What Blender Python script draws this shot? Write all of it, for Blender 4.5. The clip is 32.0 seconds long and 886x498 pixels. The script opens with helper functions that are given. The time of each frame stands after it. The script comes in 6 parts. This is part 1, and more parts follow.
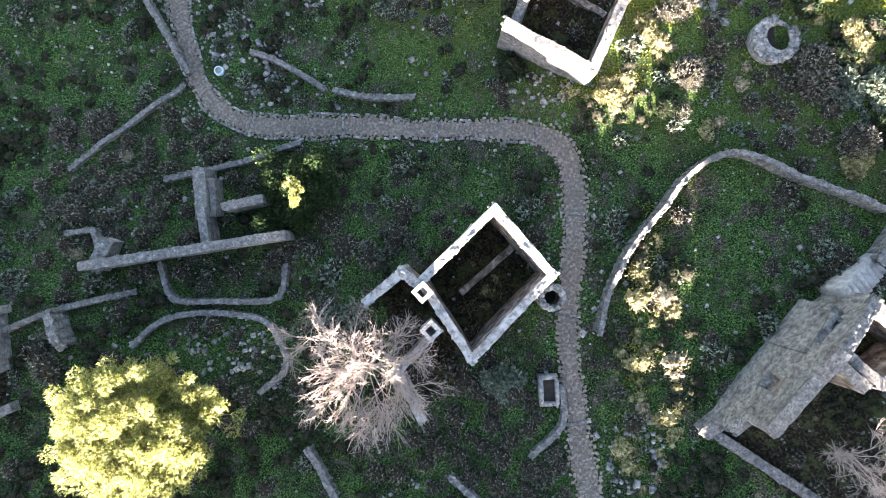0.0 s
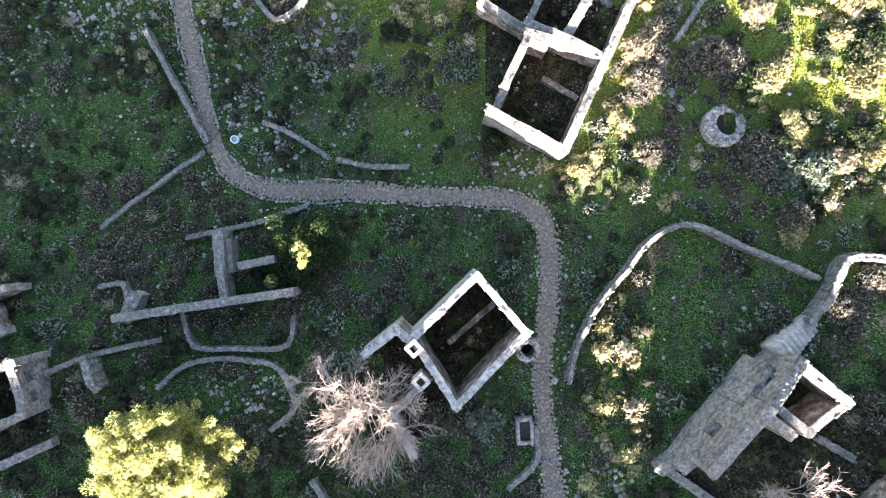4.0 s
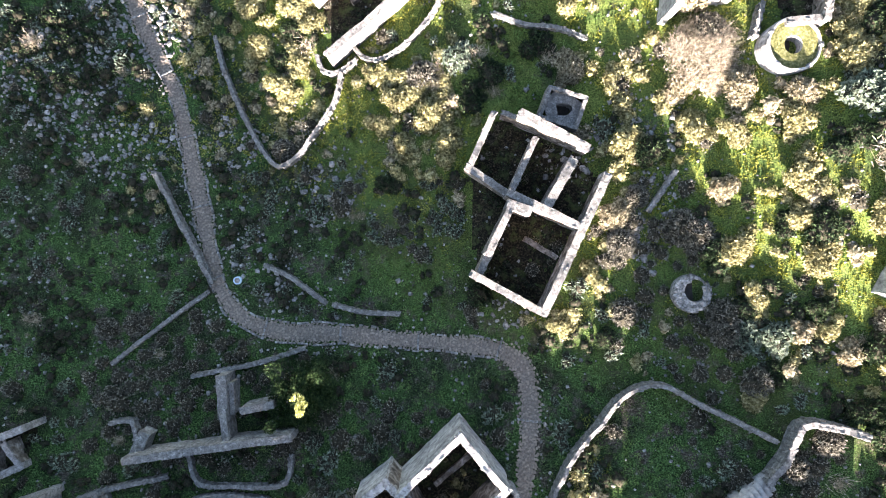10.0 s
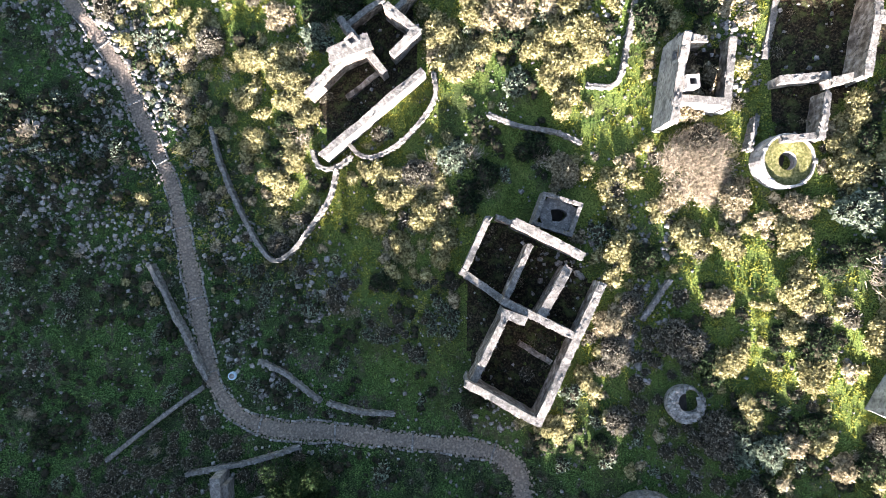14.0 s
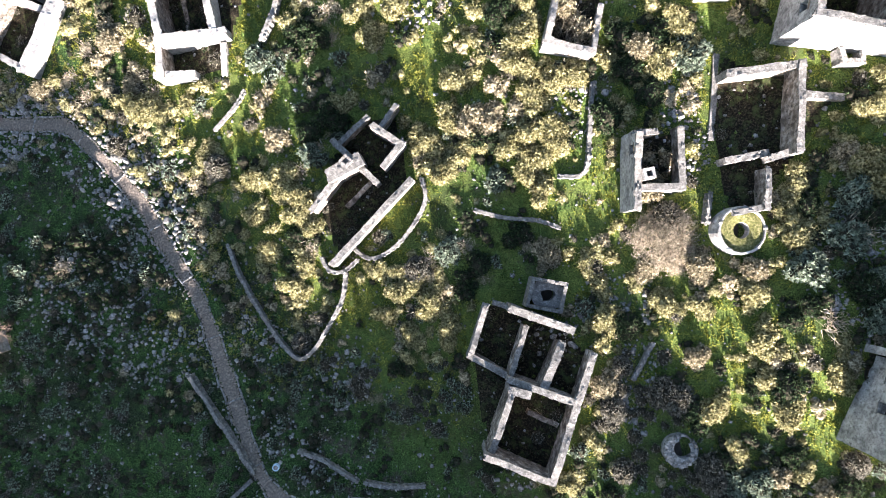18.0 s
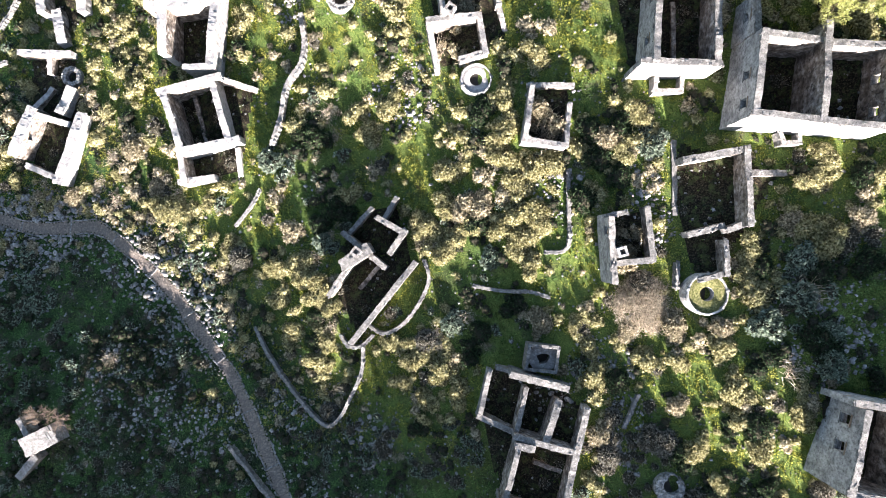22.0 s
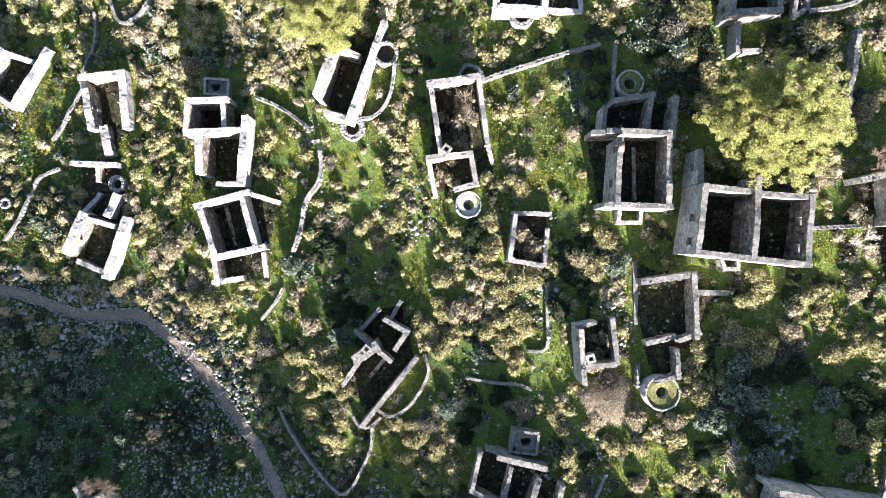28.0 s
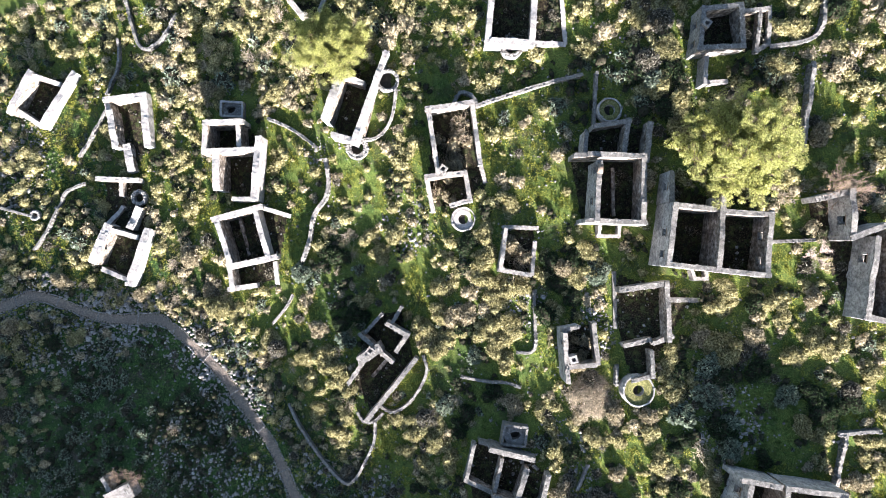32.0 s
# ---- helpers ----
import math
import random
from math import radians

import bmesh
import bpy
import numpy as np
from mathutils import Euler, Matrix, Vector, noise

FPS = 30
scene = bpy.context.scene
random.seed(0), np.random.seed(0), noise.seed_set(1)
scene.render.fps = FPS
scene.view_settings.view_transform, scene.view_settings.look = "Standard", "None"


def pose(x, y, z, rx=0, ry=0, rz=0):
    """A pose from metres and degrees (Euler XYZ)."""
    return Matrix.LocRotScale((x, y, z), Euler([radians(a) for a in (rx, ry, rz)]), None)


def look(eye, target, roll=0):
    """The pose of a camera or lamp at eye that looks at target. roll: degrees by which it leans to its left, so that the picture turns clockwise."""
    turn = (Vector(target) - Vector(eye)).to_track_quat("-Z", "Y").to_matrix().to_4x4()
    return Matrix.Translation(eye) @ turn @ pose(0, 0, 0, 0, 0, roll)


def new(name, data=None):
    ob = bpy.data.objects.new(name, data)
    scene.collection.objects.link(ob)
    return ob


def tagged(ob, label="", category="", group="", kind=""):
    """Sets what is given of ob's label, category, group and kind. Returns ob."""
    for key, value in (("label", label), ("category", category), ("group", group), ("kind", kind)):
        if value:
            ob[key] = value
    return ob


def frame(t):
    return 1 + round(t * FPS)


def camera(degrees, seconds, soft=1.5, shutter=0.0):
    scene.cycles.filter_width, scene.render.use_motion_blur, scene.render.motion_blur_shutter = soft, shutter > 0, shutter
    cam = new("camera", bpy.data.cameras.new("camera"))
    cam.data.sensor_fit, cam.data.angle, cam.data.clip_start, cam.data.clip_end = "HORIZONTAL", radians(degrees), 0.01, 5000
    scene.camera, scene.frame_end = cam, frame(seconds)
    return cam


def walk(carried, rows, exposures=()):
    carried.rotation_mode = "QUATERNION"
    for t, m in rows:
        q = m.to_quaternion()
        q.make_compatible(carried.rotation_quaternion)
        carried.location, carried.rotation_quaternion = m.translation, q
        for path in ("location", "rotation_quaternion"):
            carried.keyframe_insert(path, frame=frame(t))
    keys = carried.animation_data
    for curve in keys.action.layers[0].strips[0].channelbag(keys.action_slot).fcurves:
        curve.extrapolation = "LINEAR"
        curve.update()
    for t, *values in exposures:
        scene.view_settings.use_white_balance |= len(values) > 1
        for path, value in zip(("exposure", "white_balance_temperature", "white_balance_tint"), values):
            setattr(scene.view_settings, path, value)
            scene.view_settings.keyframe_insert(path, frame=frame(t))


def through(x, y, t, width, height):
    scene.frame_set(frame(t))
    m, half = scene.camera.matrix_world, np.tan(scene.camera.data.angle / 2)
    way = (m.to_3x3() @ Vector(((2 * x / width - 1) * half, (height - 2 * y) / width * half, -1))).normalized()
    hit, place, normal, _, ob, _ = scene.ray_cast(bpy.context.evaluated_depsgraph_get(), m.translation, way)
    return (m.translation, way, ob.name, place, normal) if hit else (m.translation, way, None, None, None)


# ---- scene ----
cam = camera(76.0, 32.0, soft=0.75)
# the drone looks straight down: seconds, east, north, height, then its small tilts and its heading
PATH = [
    (0.0, 0.000, 0.000, 34.100, 0.000, -0.000, 0.000),
    (0.5, 0.092, 0.172, 34.058, 0.008, -0.020, -0.000),
    (1.0, 0.205, 0.521, 34.184, -0.023, -0.050, 0.000),
    (1.5, 0.317, 0.983, 34.860, -0.047, -0.090, 0.000),
    (2.0, 0.416, 1.571, 35.739, -0.063, -0.130, -0.016),
    (2.5, 0.515, 2.145, 36.575, -0.055, -0.160, -0.000),
    (4.5, 0.825, 4.990, 40.039, -0.016, -0.290, 0.023),
    (5.0, 0.911, 5.854, 40.943, -0.016, -0.320, 0.031),
    (5.5, 1.023, 6.818, 41.762, -0.000, -0.490, 0.031),
    (6.0, 1.109, 7.570, 41.906, 0.047, -0.600, 0.023),
    (6.5, 1.168, 8.540, 41.906, 0.031, -0.610, 0.016),
    (7.0, 1.241, 9.583, 41.939, 0.039, -0.630, 0.031),
    (7.5, 1.300, 10.725, 42.032, 0.023, -0.660, 0.039),
    (8.0, 1.360, 11.788, 42.125, 0.078, -0.680, 0.039),
    (8.5, 1.419, 12.903, 42.201, 0.008, -0.710, 0.047),
    (9.0, 1.478, 14.032, 42.252, 0.031, -0.730, 0.047),
    (9.5, 1.525, 15.061, 42.294, 0.055, -0.760, 0.039),
    (10.0, 1.604, 16.196, 42.320, 0.047, -0.770, 0.039),
    (10.5, 1.637, 17.193, 42.303, 0.086, -0.800, 0.031),
    (11.0, 1.703, 18.335, 42.294, 0.063, -0.810, 0.055),
    (11.5, 1.729, 19.345, 42.294, 0.078, -0.820, 0.023),
    (12.0, 1.782, 20.414, 42.303, 0.125, -0.830, 0.016),
    (12.5, 1.808, 21.437, 42.303, 0.109, -0.850, 0.000),
    (13.0, 1.855, 22.552, 42.303, 0.102, -0.860, 0.008),
    (13.5, 1.874, 23.536, 42.311, 0.125, -0.880, 0.000),
    (14.0, 1.894, 24.625, 42.328, 0.133, -0.890, -0.000),
    (14.4, 1.860, 25.440, 42.345, 0.150, 0.200, 0.000),
    (14.5, 1.723, 25.601, 42.379, 0.180, 3.250, -0.023),
    (16.5, 1.927, 29.654, 45.470, 0.156, 6.100, 0.070),
    (17.0, 2.013, 30.690, 46.366, 0.164, 6.090, 0.078),
    (17.5, 2.112, 31.640, 47.194, 0.172, 6.110, 0.070),
    (18.0, 2.224, 32.650, 48.072, 0.172, 6.320, 0.086),
    (18.5, 2.317, 33.568, 48.892, 0.188, 6.810, 0.094),
    (19.0, 2.422, 34.472, 49.770, 0.242, 7.380, 0.094),
    (19.5, 2.541, 35.270, 50.446, 0.195, 7.850, 0.102),
    (20.0, 2.713, 36.406, 51.468, 0.180, 8.630, 0.117),
    (20.5, 2.785, 37.277, 52.305, 0.234, 9.270, 0.109),
    (21.0, 2.911, 38.287, 53.217, 0.250, 9.980, 0.133),
    (21.5, 3.029, 39.237, 54.079, 0.266, 10.570, 0.133),
    (22.0, 3.201, 40.306, 55.008, 0.242, 10.730, 0.148),
    (22.5, 3.353, 41.237, 55.861, 0.242, 10.790, 0.133),
    (23.0, 3.524, 42.233, 56.782, 0.242, 10.850, 0.148),
    (23.5, 3.703, 43.177, 57.635, 0.234, 10.840, 0.148),
    (24.0, 3.947, 44.200, 58.539, 0.250, 10.830, 0.141),
    (24.5, 4.158, 45.164, 59.358, 0.250, 10.820, 0.141),
    (25.0, 4.389, 46.180, 60.245, 0.234, 10.810, 0.141),
    (25.5, 4.627, 47.117, 61.065, 0.242, 10.800, 0.164),
    (27.5, 5.590, 51.242, 64.680, 0.234, 10.770, 0.164),
    (28.0, 5.788, 52.087, 65.390, 0.250, 10.770, 0.164),
    (28.5, 5.907, 52.444, 66.159, 0.242, 10.810, 0.164),
    (29.0, 5.993, 52.496, 67.037, 0.227, 10.800, 0.164),
    (29.5, 6.046, 52.444, 67.781, 0.234, 10.810, 0.156),
    (30.0, 6.098, 52.404, 68.710, 0.234, 10.820, 0.148),
    (30.5, 6.151, 52.510, 69.504, 0.234, 10.830, 0.148),
    (31.0, 6.224, 52.721, 70.374, 0.219, 10.790, 0.141),
    (31.5, 6.323, 53.031, 71.177, 0.195, 10.780, 0.141),
    (32.0, 6.435, 53.434, 71.996, 0.188, 10.760, 0.133),
]
walk(cam, [(t, pose(x, y, z, -90, 0, 0) @ pose(0, 0, 0, 90 + p, r, w)) for t, x, y, z, p, r, w in PATH],
     exposures=[(0.0, 4.65, 6750, 18), (6.0, 4.6, 6700, 18), (9.0, 4.36, 6600, 18), (13.0, 3.95, 6450, 17), (17.0, 3.7, 6300, 16), (32.0, 3.42, 6100, 14)])

# ---- light ----
SUN_UP = 14.0
world = bpy.data.worlds.new("sky")
scene.world = world
world.use_nodes = True
wn = world.node_tree.nodes
sky = wn.new("ShaderNodeTexSky")
sky.sky_type = "NISHITA"
sky.sun_disc = False
sky.dust_density = 1.3
sky.sun_elevation = radians(SUN_UP)
sky.sun_rotation = radians(180)
world.node_tree.links.new(sky.outputs[0], wn["Background"].inputs["Color"])
wn["Background"].inputs["Strength"].default_value = 0.042
sun = new("sun", bpy.data.lights.new("sun", "SUN"))
sun.data.energy, sun.data.angle, sun.data.color = 5.0, radians(0.53), (1.0, 0.905, 0.83)
sun.matrix_world = look((0, -math.cos(radians(SUN_UP)) * 100, math.sin(radians(SUN_UP)) * 100), (0, 0, 0))


# ---- materials ----
def mat(name, stops, scale=3.0, detail=6.0, rough=0.9, bump=0.4, bump_scale=18.0, spots=None, spot_scale=7.0, spot_at=0.6, island=0.0, dist=0.06, gloss=0.12, stain=0.0):
    """A rough natural surface: noise through a colour ramp, a second patchy layer, fine relief."""
    m = bpy.data.materials.new(name)
    m.use_nodes = True
    nt = m.node_tree
    n, l = nt.nodes, nt.links
    p = n["Principled BSDF"]
    p.inputs["Roughness"].default_value = rough
    p.inputs["Specular IOR Level"].default_value = gloss
    co = n.new("ShaderNodeNewGeometry")

    def noise_at(s, d=detail, ro=0.6):
        x = n.new("ShaderNodeTexNoise")
        x.inputs["Scale"].default_value, x.inputs["Detail"].default_value, x.inputs["Roughness"].default_value = s, d, ro
        l.new(co.outputs["Position"], x.inputs["Vector"])
        return x.outputs["Fac"]

    ramp = n.new("ShaderNodeValToRGB")
    e = ramp.color_ramp.elements
    while len(e) < len(stops):
        e.new(0.5)
    for k, (at, c) in enumerate(stops):
        e[k].position, e[k].color = at, (*c, 1)
    l.new(noise_at(scale), ramp.inputs[0])
    out = ramp.outputs[0]
    if spots:
        r2 = n.new("ShaderNodeValToRGB")
        r2.color_ramp.elements[0].position, r2.color_ramp.elements[1].position = spot_at - 0.1, spot_at + 0.1
        l.new(noise_at(spot_scale, 5.0, 0.65), r2.inputs[0])
        mx = n.new("ShaderNodeMix")
        mx.data_type = "RGBA"
        mx.inputs[7].default_value = (*spots, 1)
        l.new(r2.outputs[0], mx.inputs[0])
        l.new(out, mx.inputs[6])
        out = mx.outputs[2]
    if stain:
        r3 = n.new("ShaderNodeValToRGB")
        r3.color_ramp.elements[0].position, r3.color_ramp.elements[1].position = 0.36, 0.56
        r3.color_ramp.elements[0].color = (1 - stain, 1 - stain, 1 - stain * 0.95, 1)
        l.new(noise_at(0.75, 7.0, 0.62), r3.inputs[0])
        mu = n.new("ShaderNodeMix")
        mu.data_type, mu.blend_type = "RGBA", "MULTIPLY"
        mu.inputs[0].default_value = 1.0
        l.new(out, mu.inputs[6])
        l.new(r3.outputs[0], mu.inputs[7])
        out = mu.outputs[2]
    if island:
        hs = n.new("ShaderNodeHueSaturation")
        mr = n.new("ShaderNodeMapRange")
        mr.inputs[3].default_value, mr.inputs[4].default_value = 1 - island, 1 + island
        l.new(co.outputs["Random Per Island"], mr.inputs[0])
        l.new(mr.outputs[0], hs.inputs["Value"])
        l.new(out, hs.inputs["Color"])
        out = hs.outputs[0]
    l.new(out, p.inputs["Base Color"])
    if bump:
        b = n.new("ShaderNodeBump")
        b.inputs["Strength"].default_value, b.inputs["Distance"].default_value = bump, dist
        l.new(noise_at(bump_scale, 4.0), b.inputs["Height"])
        l.new(b.outputs[0], p.inputs["Normal"])
    return m


def leaf(name, a, b, rough=0.6, through=0.35, scale=4.5, vary=0.4):
    """Foliage: varied from leaf clump to leaf clump, and it lets some light through."""
    # darkest stop paints the shade of gaps between the leaves
    deep = tuple(0.4 * k for k in a)
    m = mat(name, [(0.38, deep), (0.48, a), (0.62, b)], scale, 8.0, rough, 0.8, 12.0, island=vary, dist=0.12, gloss=0.03)
    n, l = m.node_tree.nodes, m.node_tree.links
    p = n["Principled BSDF"]
    tr = n.new("ShaderNodeBsdfTranslucent")
    l.new(p.inputs["Base Color"].links[0].from_socket, tr.inputs["Color"])
    mx = n.new("ShaderNodeMixShader")
    mx.inputs[0].default_value = through
    l.new(p.outputs[0], mx.inputs[1])
    l.new(tr.outputs[0], mx.inputs[2])
    l.new(mx.outputs[0], n["Material Output"].inputs["Surface"])
    return m


M_GROUND = bpy.data.materials.new("turf")
M_GROUND.use_nodes = True
_n, _l = M_GROUND.node_tree.nodes, M_GROUND.node_tree.links
_g = _n.new("ShaderNodeNewGeometry")


def turf_noise(scale, detail=5.0, rough=0.65):
    x = _n.new("ShaderNodeTexNoise")
    x.inputs["Scale"].default_value, x.inputs["Detail"].default_value, x.inputs["Roughness"].default_value = scale, detail, rough
    _l.new(_g.outputs["Position"], x.inputs["Vector"])
    return x.outputs["Fac"]


def turf_ramp(fac, *stops):
    x = _n.new("ShaderNodeValToRGB")
    e = x.color_ramp.elements
    while len(e) < len(stops):
        e.new(0.5)
    for k, (at, c) in enumerate(stops):
        e[k].position, e[k].color = at, (*c, 1)
    _l.new(fac, x.inputs[0])
    return x.outputs[0]


def turf_mix(fac, a, b):
    x = _n.new("ShaderNodeMix")
    x.data_type = "RGBA"
    _l.new(fac, x.inputs[0])
    _l.new(a, x.inputs[6])
    _l.new(b, x.inputs[7])
    return x.outputs[2]


_grass = turf_ramp(turf_noise(9.0, 6.0, 0.7), (0.43, (0.004, 0.007, 0.003)), (0.54, (0.04, 0.078, 0.024)), (0.66, (0.13, 0.205, 0.075)))
_earth = turf_ramp(turf_noise(8.0, 6.0, 0.7), (0.42, (0.012, 0.01, 0.008)), (0.54, (0.06, 0.052, 0.04)), (0.7, (0.2, 0.185, 0.155)))
_moss = turf_ramp(turf_noise(11.0, 6.0, 0.7), (0.45, (0.003, 0.005, 0.003)), (0.55, (0.03, 0.044, 0.02)), (0.67, (0.11, 0.145, 0.075)))
_a = turf_mix(turf_ramp(turf_noise(0.28, 6.0), (0.44, (0, 0, 0)), (0.54, (1, 1, 1))), _moss, _grass)
_b = turf_mix(turf_ramp(turf_noise(0.7, 7.0), (0.53, (0, 0, 0)), (0.62, (1, 1, 1))), _a, _earth)
# turf tone with a sunlit look in its colour
_sunlit_turf = turf_ramp(turf_noise(10.0, 6.0, 0.7), (0.4, (0.01, 0.016, 0.004)), (0.5, (0.072, 0.1, 0.023)), (0.64, (0.185, 0.22, 0.06)))
# sunlight put into the turf colour: brighter yellow-green to the north and east
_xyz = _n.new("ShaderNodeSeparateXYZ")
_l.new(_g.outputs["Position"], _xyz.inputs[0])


def turf_math(op, a, b):
    x = _n.new("ShaderNodeMath")
    x.operation = op
    for socket, v in zip(x.inputs, (a, b)):
        if isinstance(v, (int, float)):
            socket.default_value = v
        else:
            _l.new(v, socket)
    return x.outputs[0]


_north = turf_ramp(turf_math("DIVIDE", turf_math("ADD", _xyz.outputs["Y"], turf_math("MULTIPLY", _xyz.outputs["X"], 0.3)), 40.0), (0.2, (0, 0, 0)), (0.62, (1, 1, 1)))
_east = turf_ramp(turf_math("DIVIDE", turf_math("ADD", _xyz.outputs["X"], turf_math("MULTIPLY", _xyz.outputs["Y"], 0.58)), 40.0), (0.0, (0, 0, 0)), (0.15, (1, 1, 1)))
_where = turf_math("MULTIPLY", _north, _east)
_b = turf_mix(turf_math("MULTIPLY", _where, turf_ramp(turf_noise(0.25, 4.0), (0.38, (0.25, 0.25, 0.25)), (0.5, (0.85, 0.85, 0.85)))), _b, _sunlit_turf)
_p = _n["Principled BSDF"]
_p.inputs["Roughness"].default_value = 0.95
_p.inputs["Specular IOR Level"].default_value = 0.02
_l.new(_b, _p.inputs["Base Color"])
_k = _n.new("ShaderNodeBump")
_k.inputs["Strength"].default_value, _k.inputs["Distance"].default_value = 0.6, 0.09
_l.new(turf_noise(4.5, 6.0, 0.7), _k.inputs["Height"])
_l.new(_k.outputs[0], _p.inputs["Normal"])
M_WALL = mat("lime_plaster_rubble", [(0.32, (0.1, 0.094, 0.084)), (0.5, (0.2, 0.19, 0.175)), (0.68, (0.3, 0.288, 0.267))],
             3.2, 10.0, 0.92, 0.8, 9.0, spots=(0.075, 0.072, 0.064), spot_scale=5.0, spot_at=0.6, dist=0.08, stain=0.4)
M_WHITE = mat("old_whitewash", [(0.3, (0.15, 0.143, 0.13)), (0.5, (0.26, 0.25, 0.236)), (0.7, (0.34, 0.331, 0.314))], 2.4, 9.0, 0.92, 0.6, 9.0,
              spots=(0.16, 0.15, 0.135), spot_scale=9.0, spot_at=0.64, dist=0.06)
M_PLASTER = mat("worn_lime_plaster", [(0.3, (0.17, 0.163, 0.15)), (0.5, (0.33, 0.32, 0.3)), (0.7, (0.44, 0.43, 0.41))], 2.4, 9.0, 0.92, 0.6, 9.0,
                spots=(0.12, 0.113, 0.1), spot_scale=4.0, spot_at=0.6, dist=0.08, stain=0.45)
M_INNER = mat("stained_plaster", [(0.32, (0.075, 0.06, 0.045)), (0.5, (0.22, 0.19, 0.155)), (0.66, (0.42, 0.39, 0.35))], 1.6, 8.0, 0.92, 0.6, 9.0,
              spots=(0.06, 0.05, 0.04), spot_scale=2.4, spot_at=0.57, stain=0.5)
# brown earth and brush, darkened by room shade put into the colour
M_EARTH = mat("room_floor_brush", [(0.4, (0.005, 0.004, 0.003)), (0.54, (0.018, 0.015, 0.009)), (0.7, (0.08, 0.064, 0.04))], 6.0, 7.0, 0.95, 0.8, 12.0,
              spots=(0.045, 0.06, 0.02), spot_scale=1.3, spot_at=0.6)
M_STONE = mat("limestone", [(0.32, (0.12, 0.113, 0.102)), (0.55, (0.23, 0.219, 0.202)), (0.72, (0.34, 0.327, 0.305))], 3.2, 8.0, 0.9, 0.6, 14.0,
              spots=(0.08, 0.077, 0.068), spot_scale=9.0, spot_at=0.6, island=0.14)
M_GREY = mat("lichen_grey_stone", [(0.32, (0.075, 0.073, 0.067)), (0.55, (0.155, 0.15, 0.14)), (0.72, (0.28, 0.273, 0.257))], 3.2, 8.0, 0.9, 0.6, 14.0,
             spots=(0.055, 0.054, 0.048), spot_scale=8.0, spot_at=0.58, island=0.18)
M_FIELD = mat("weathered_stone", [(0.3, (0.11, 0.106, 0.1)), (0.55, (0.22, 0.214, 0.203)), (0.78, (0.36, 0.351, 0.332))], 3.4, 6.0, 0.9, 0.6, 14.0,
              spots=(0.055, 0.055, 0.046), spot_scale=4.6, spot_at=0.56, island=0.4)
M_PAVE = mat("paving_stone", [(0.3, (0.105, 0.085, 0.068)), (0.7, (0.245, 0.208, 0.17))], 5.0, 8.0, 0.85, 0.6, 20.0, island=0.2)


def by_object(material):
    """The same surface for pieces that are objects of their own: each takes its own shade."""
    m = material.copy()
    m.name = material.name + "_single"
    n, l = m.node_tree.nodes, m.node_tree.links
    info = n.new("ShaderNodeObjectInfo")
    for k in n:
        if k.bl_idname == "ShaderNodeMapRange":
            l.new(info.outputs["Random"], k.inputs[0])
    return m


M_PAVE_ONE, M_STONE_ONE, M_GREY_ONE, M_FIELD_ONE = by_object(M_PAVE), by_object(M_STONE), by_object(M_GREY), by_object(M_FIELD)
M_JOINT = mat("packed_earth", [(0.3, (0.075, 0.064, 0.052)), (0.7, (0.175, 0.153, 0.127))], 7.0, 8.0, 0.95, 0.6, 20.0)
M_BARK = mat("bark", [(0.3, (0.10, 0.075, 0.055)), (0.7, (0.22, 0.17, 0.13))], 6.0, 6.0, 0.9, 0.6, 25.0)
M_TWIG = mat("pale_twig", [(0.3, (0.22, 0.178, 0.15)), (0.7, (0.42, 0.36, 0.315))], 3.0, 5.0, 0.85, 0)
M_MAT = mat("dry_moss_and_grass", [(0.32, (0.045, 0.048, 0.02)), (0.5, (0.11, 0.112, 0.042)), (0.7, (0.23, 0.205, 0.115))], 5.0, 8.0, 0.95, 0.9, 16.0, gloss=0.0)
# near-black stand-in for the shade in holes, also the trough water
M_HOLE = mat("soot", [(0.3, (0.02, 0.018, 0.015)), (0.7, (0.04, 0.035, 0.03))], 3.0, 4.0, 0.95, 0.3)
M_DISC = mat("blue_metal_lid", [(0.3, (0.30, 0.42, 0.52)), (0.7, (0.42, 0.55, 0.64))], 5.0, 3.0, 0.4, 0.1)
M_PINE = leaf("pine_needles", (0.3, 0.32, 0.11), (0.5, 0.51, 0.22), 0.55, 0.68)
M_DARK = leaf("evergreen_leaves", (0.022, 0.042, 0.017), (0.06, 0.092, 0.034), 0.6, 0.2)
M_DRY = leaf("thorny_burnet", (0.11, 0.105, 0.084), (0.285, 0.27, 0.222), 0.8, 0.3)
# dry scrub with a sunlit look put into its colour
M_PALE = leaf("pale_dry_scrub", (0.22, 0.192, 0.122), (0.47, 0.415, 0.295), 0.8, 0.4)
M_SAGE = leaf("grey_green_sage", (0.125, 0.16, 0.115), (0.27, 0.31, 0.235), 0.7, 0.3)
M_GREEN = leaf("green_scrub", (0.016, 0.028, 0.014), (0.068, 0.1, 0.046), 0.6, 0.3)
# green scrub lightened to olive-yellow, as if in the sun
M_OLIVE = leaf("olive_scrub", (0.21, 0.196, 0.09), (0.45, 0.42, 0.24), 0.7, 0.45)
M_STRAW = leaf("dry_grass", (0.36, 0.31, 0.23), (0.56, 0.5, 0.4), 0.8, 0.35)
# near-black bush inside: the shade between its twigs put into the colour
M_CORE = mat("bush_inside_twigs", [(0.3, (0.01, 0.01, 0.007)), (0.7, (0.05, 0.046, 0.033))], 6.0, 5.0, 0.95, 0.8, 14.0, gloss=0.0)
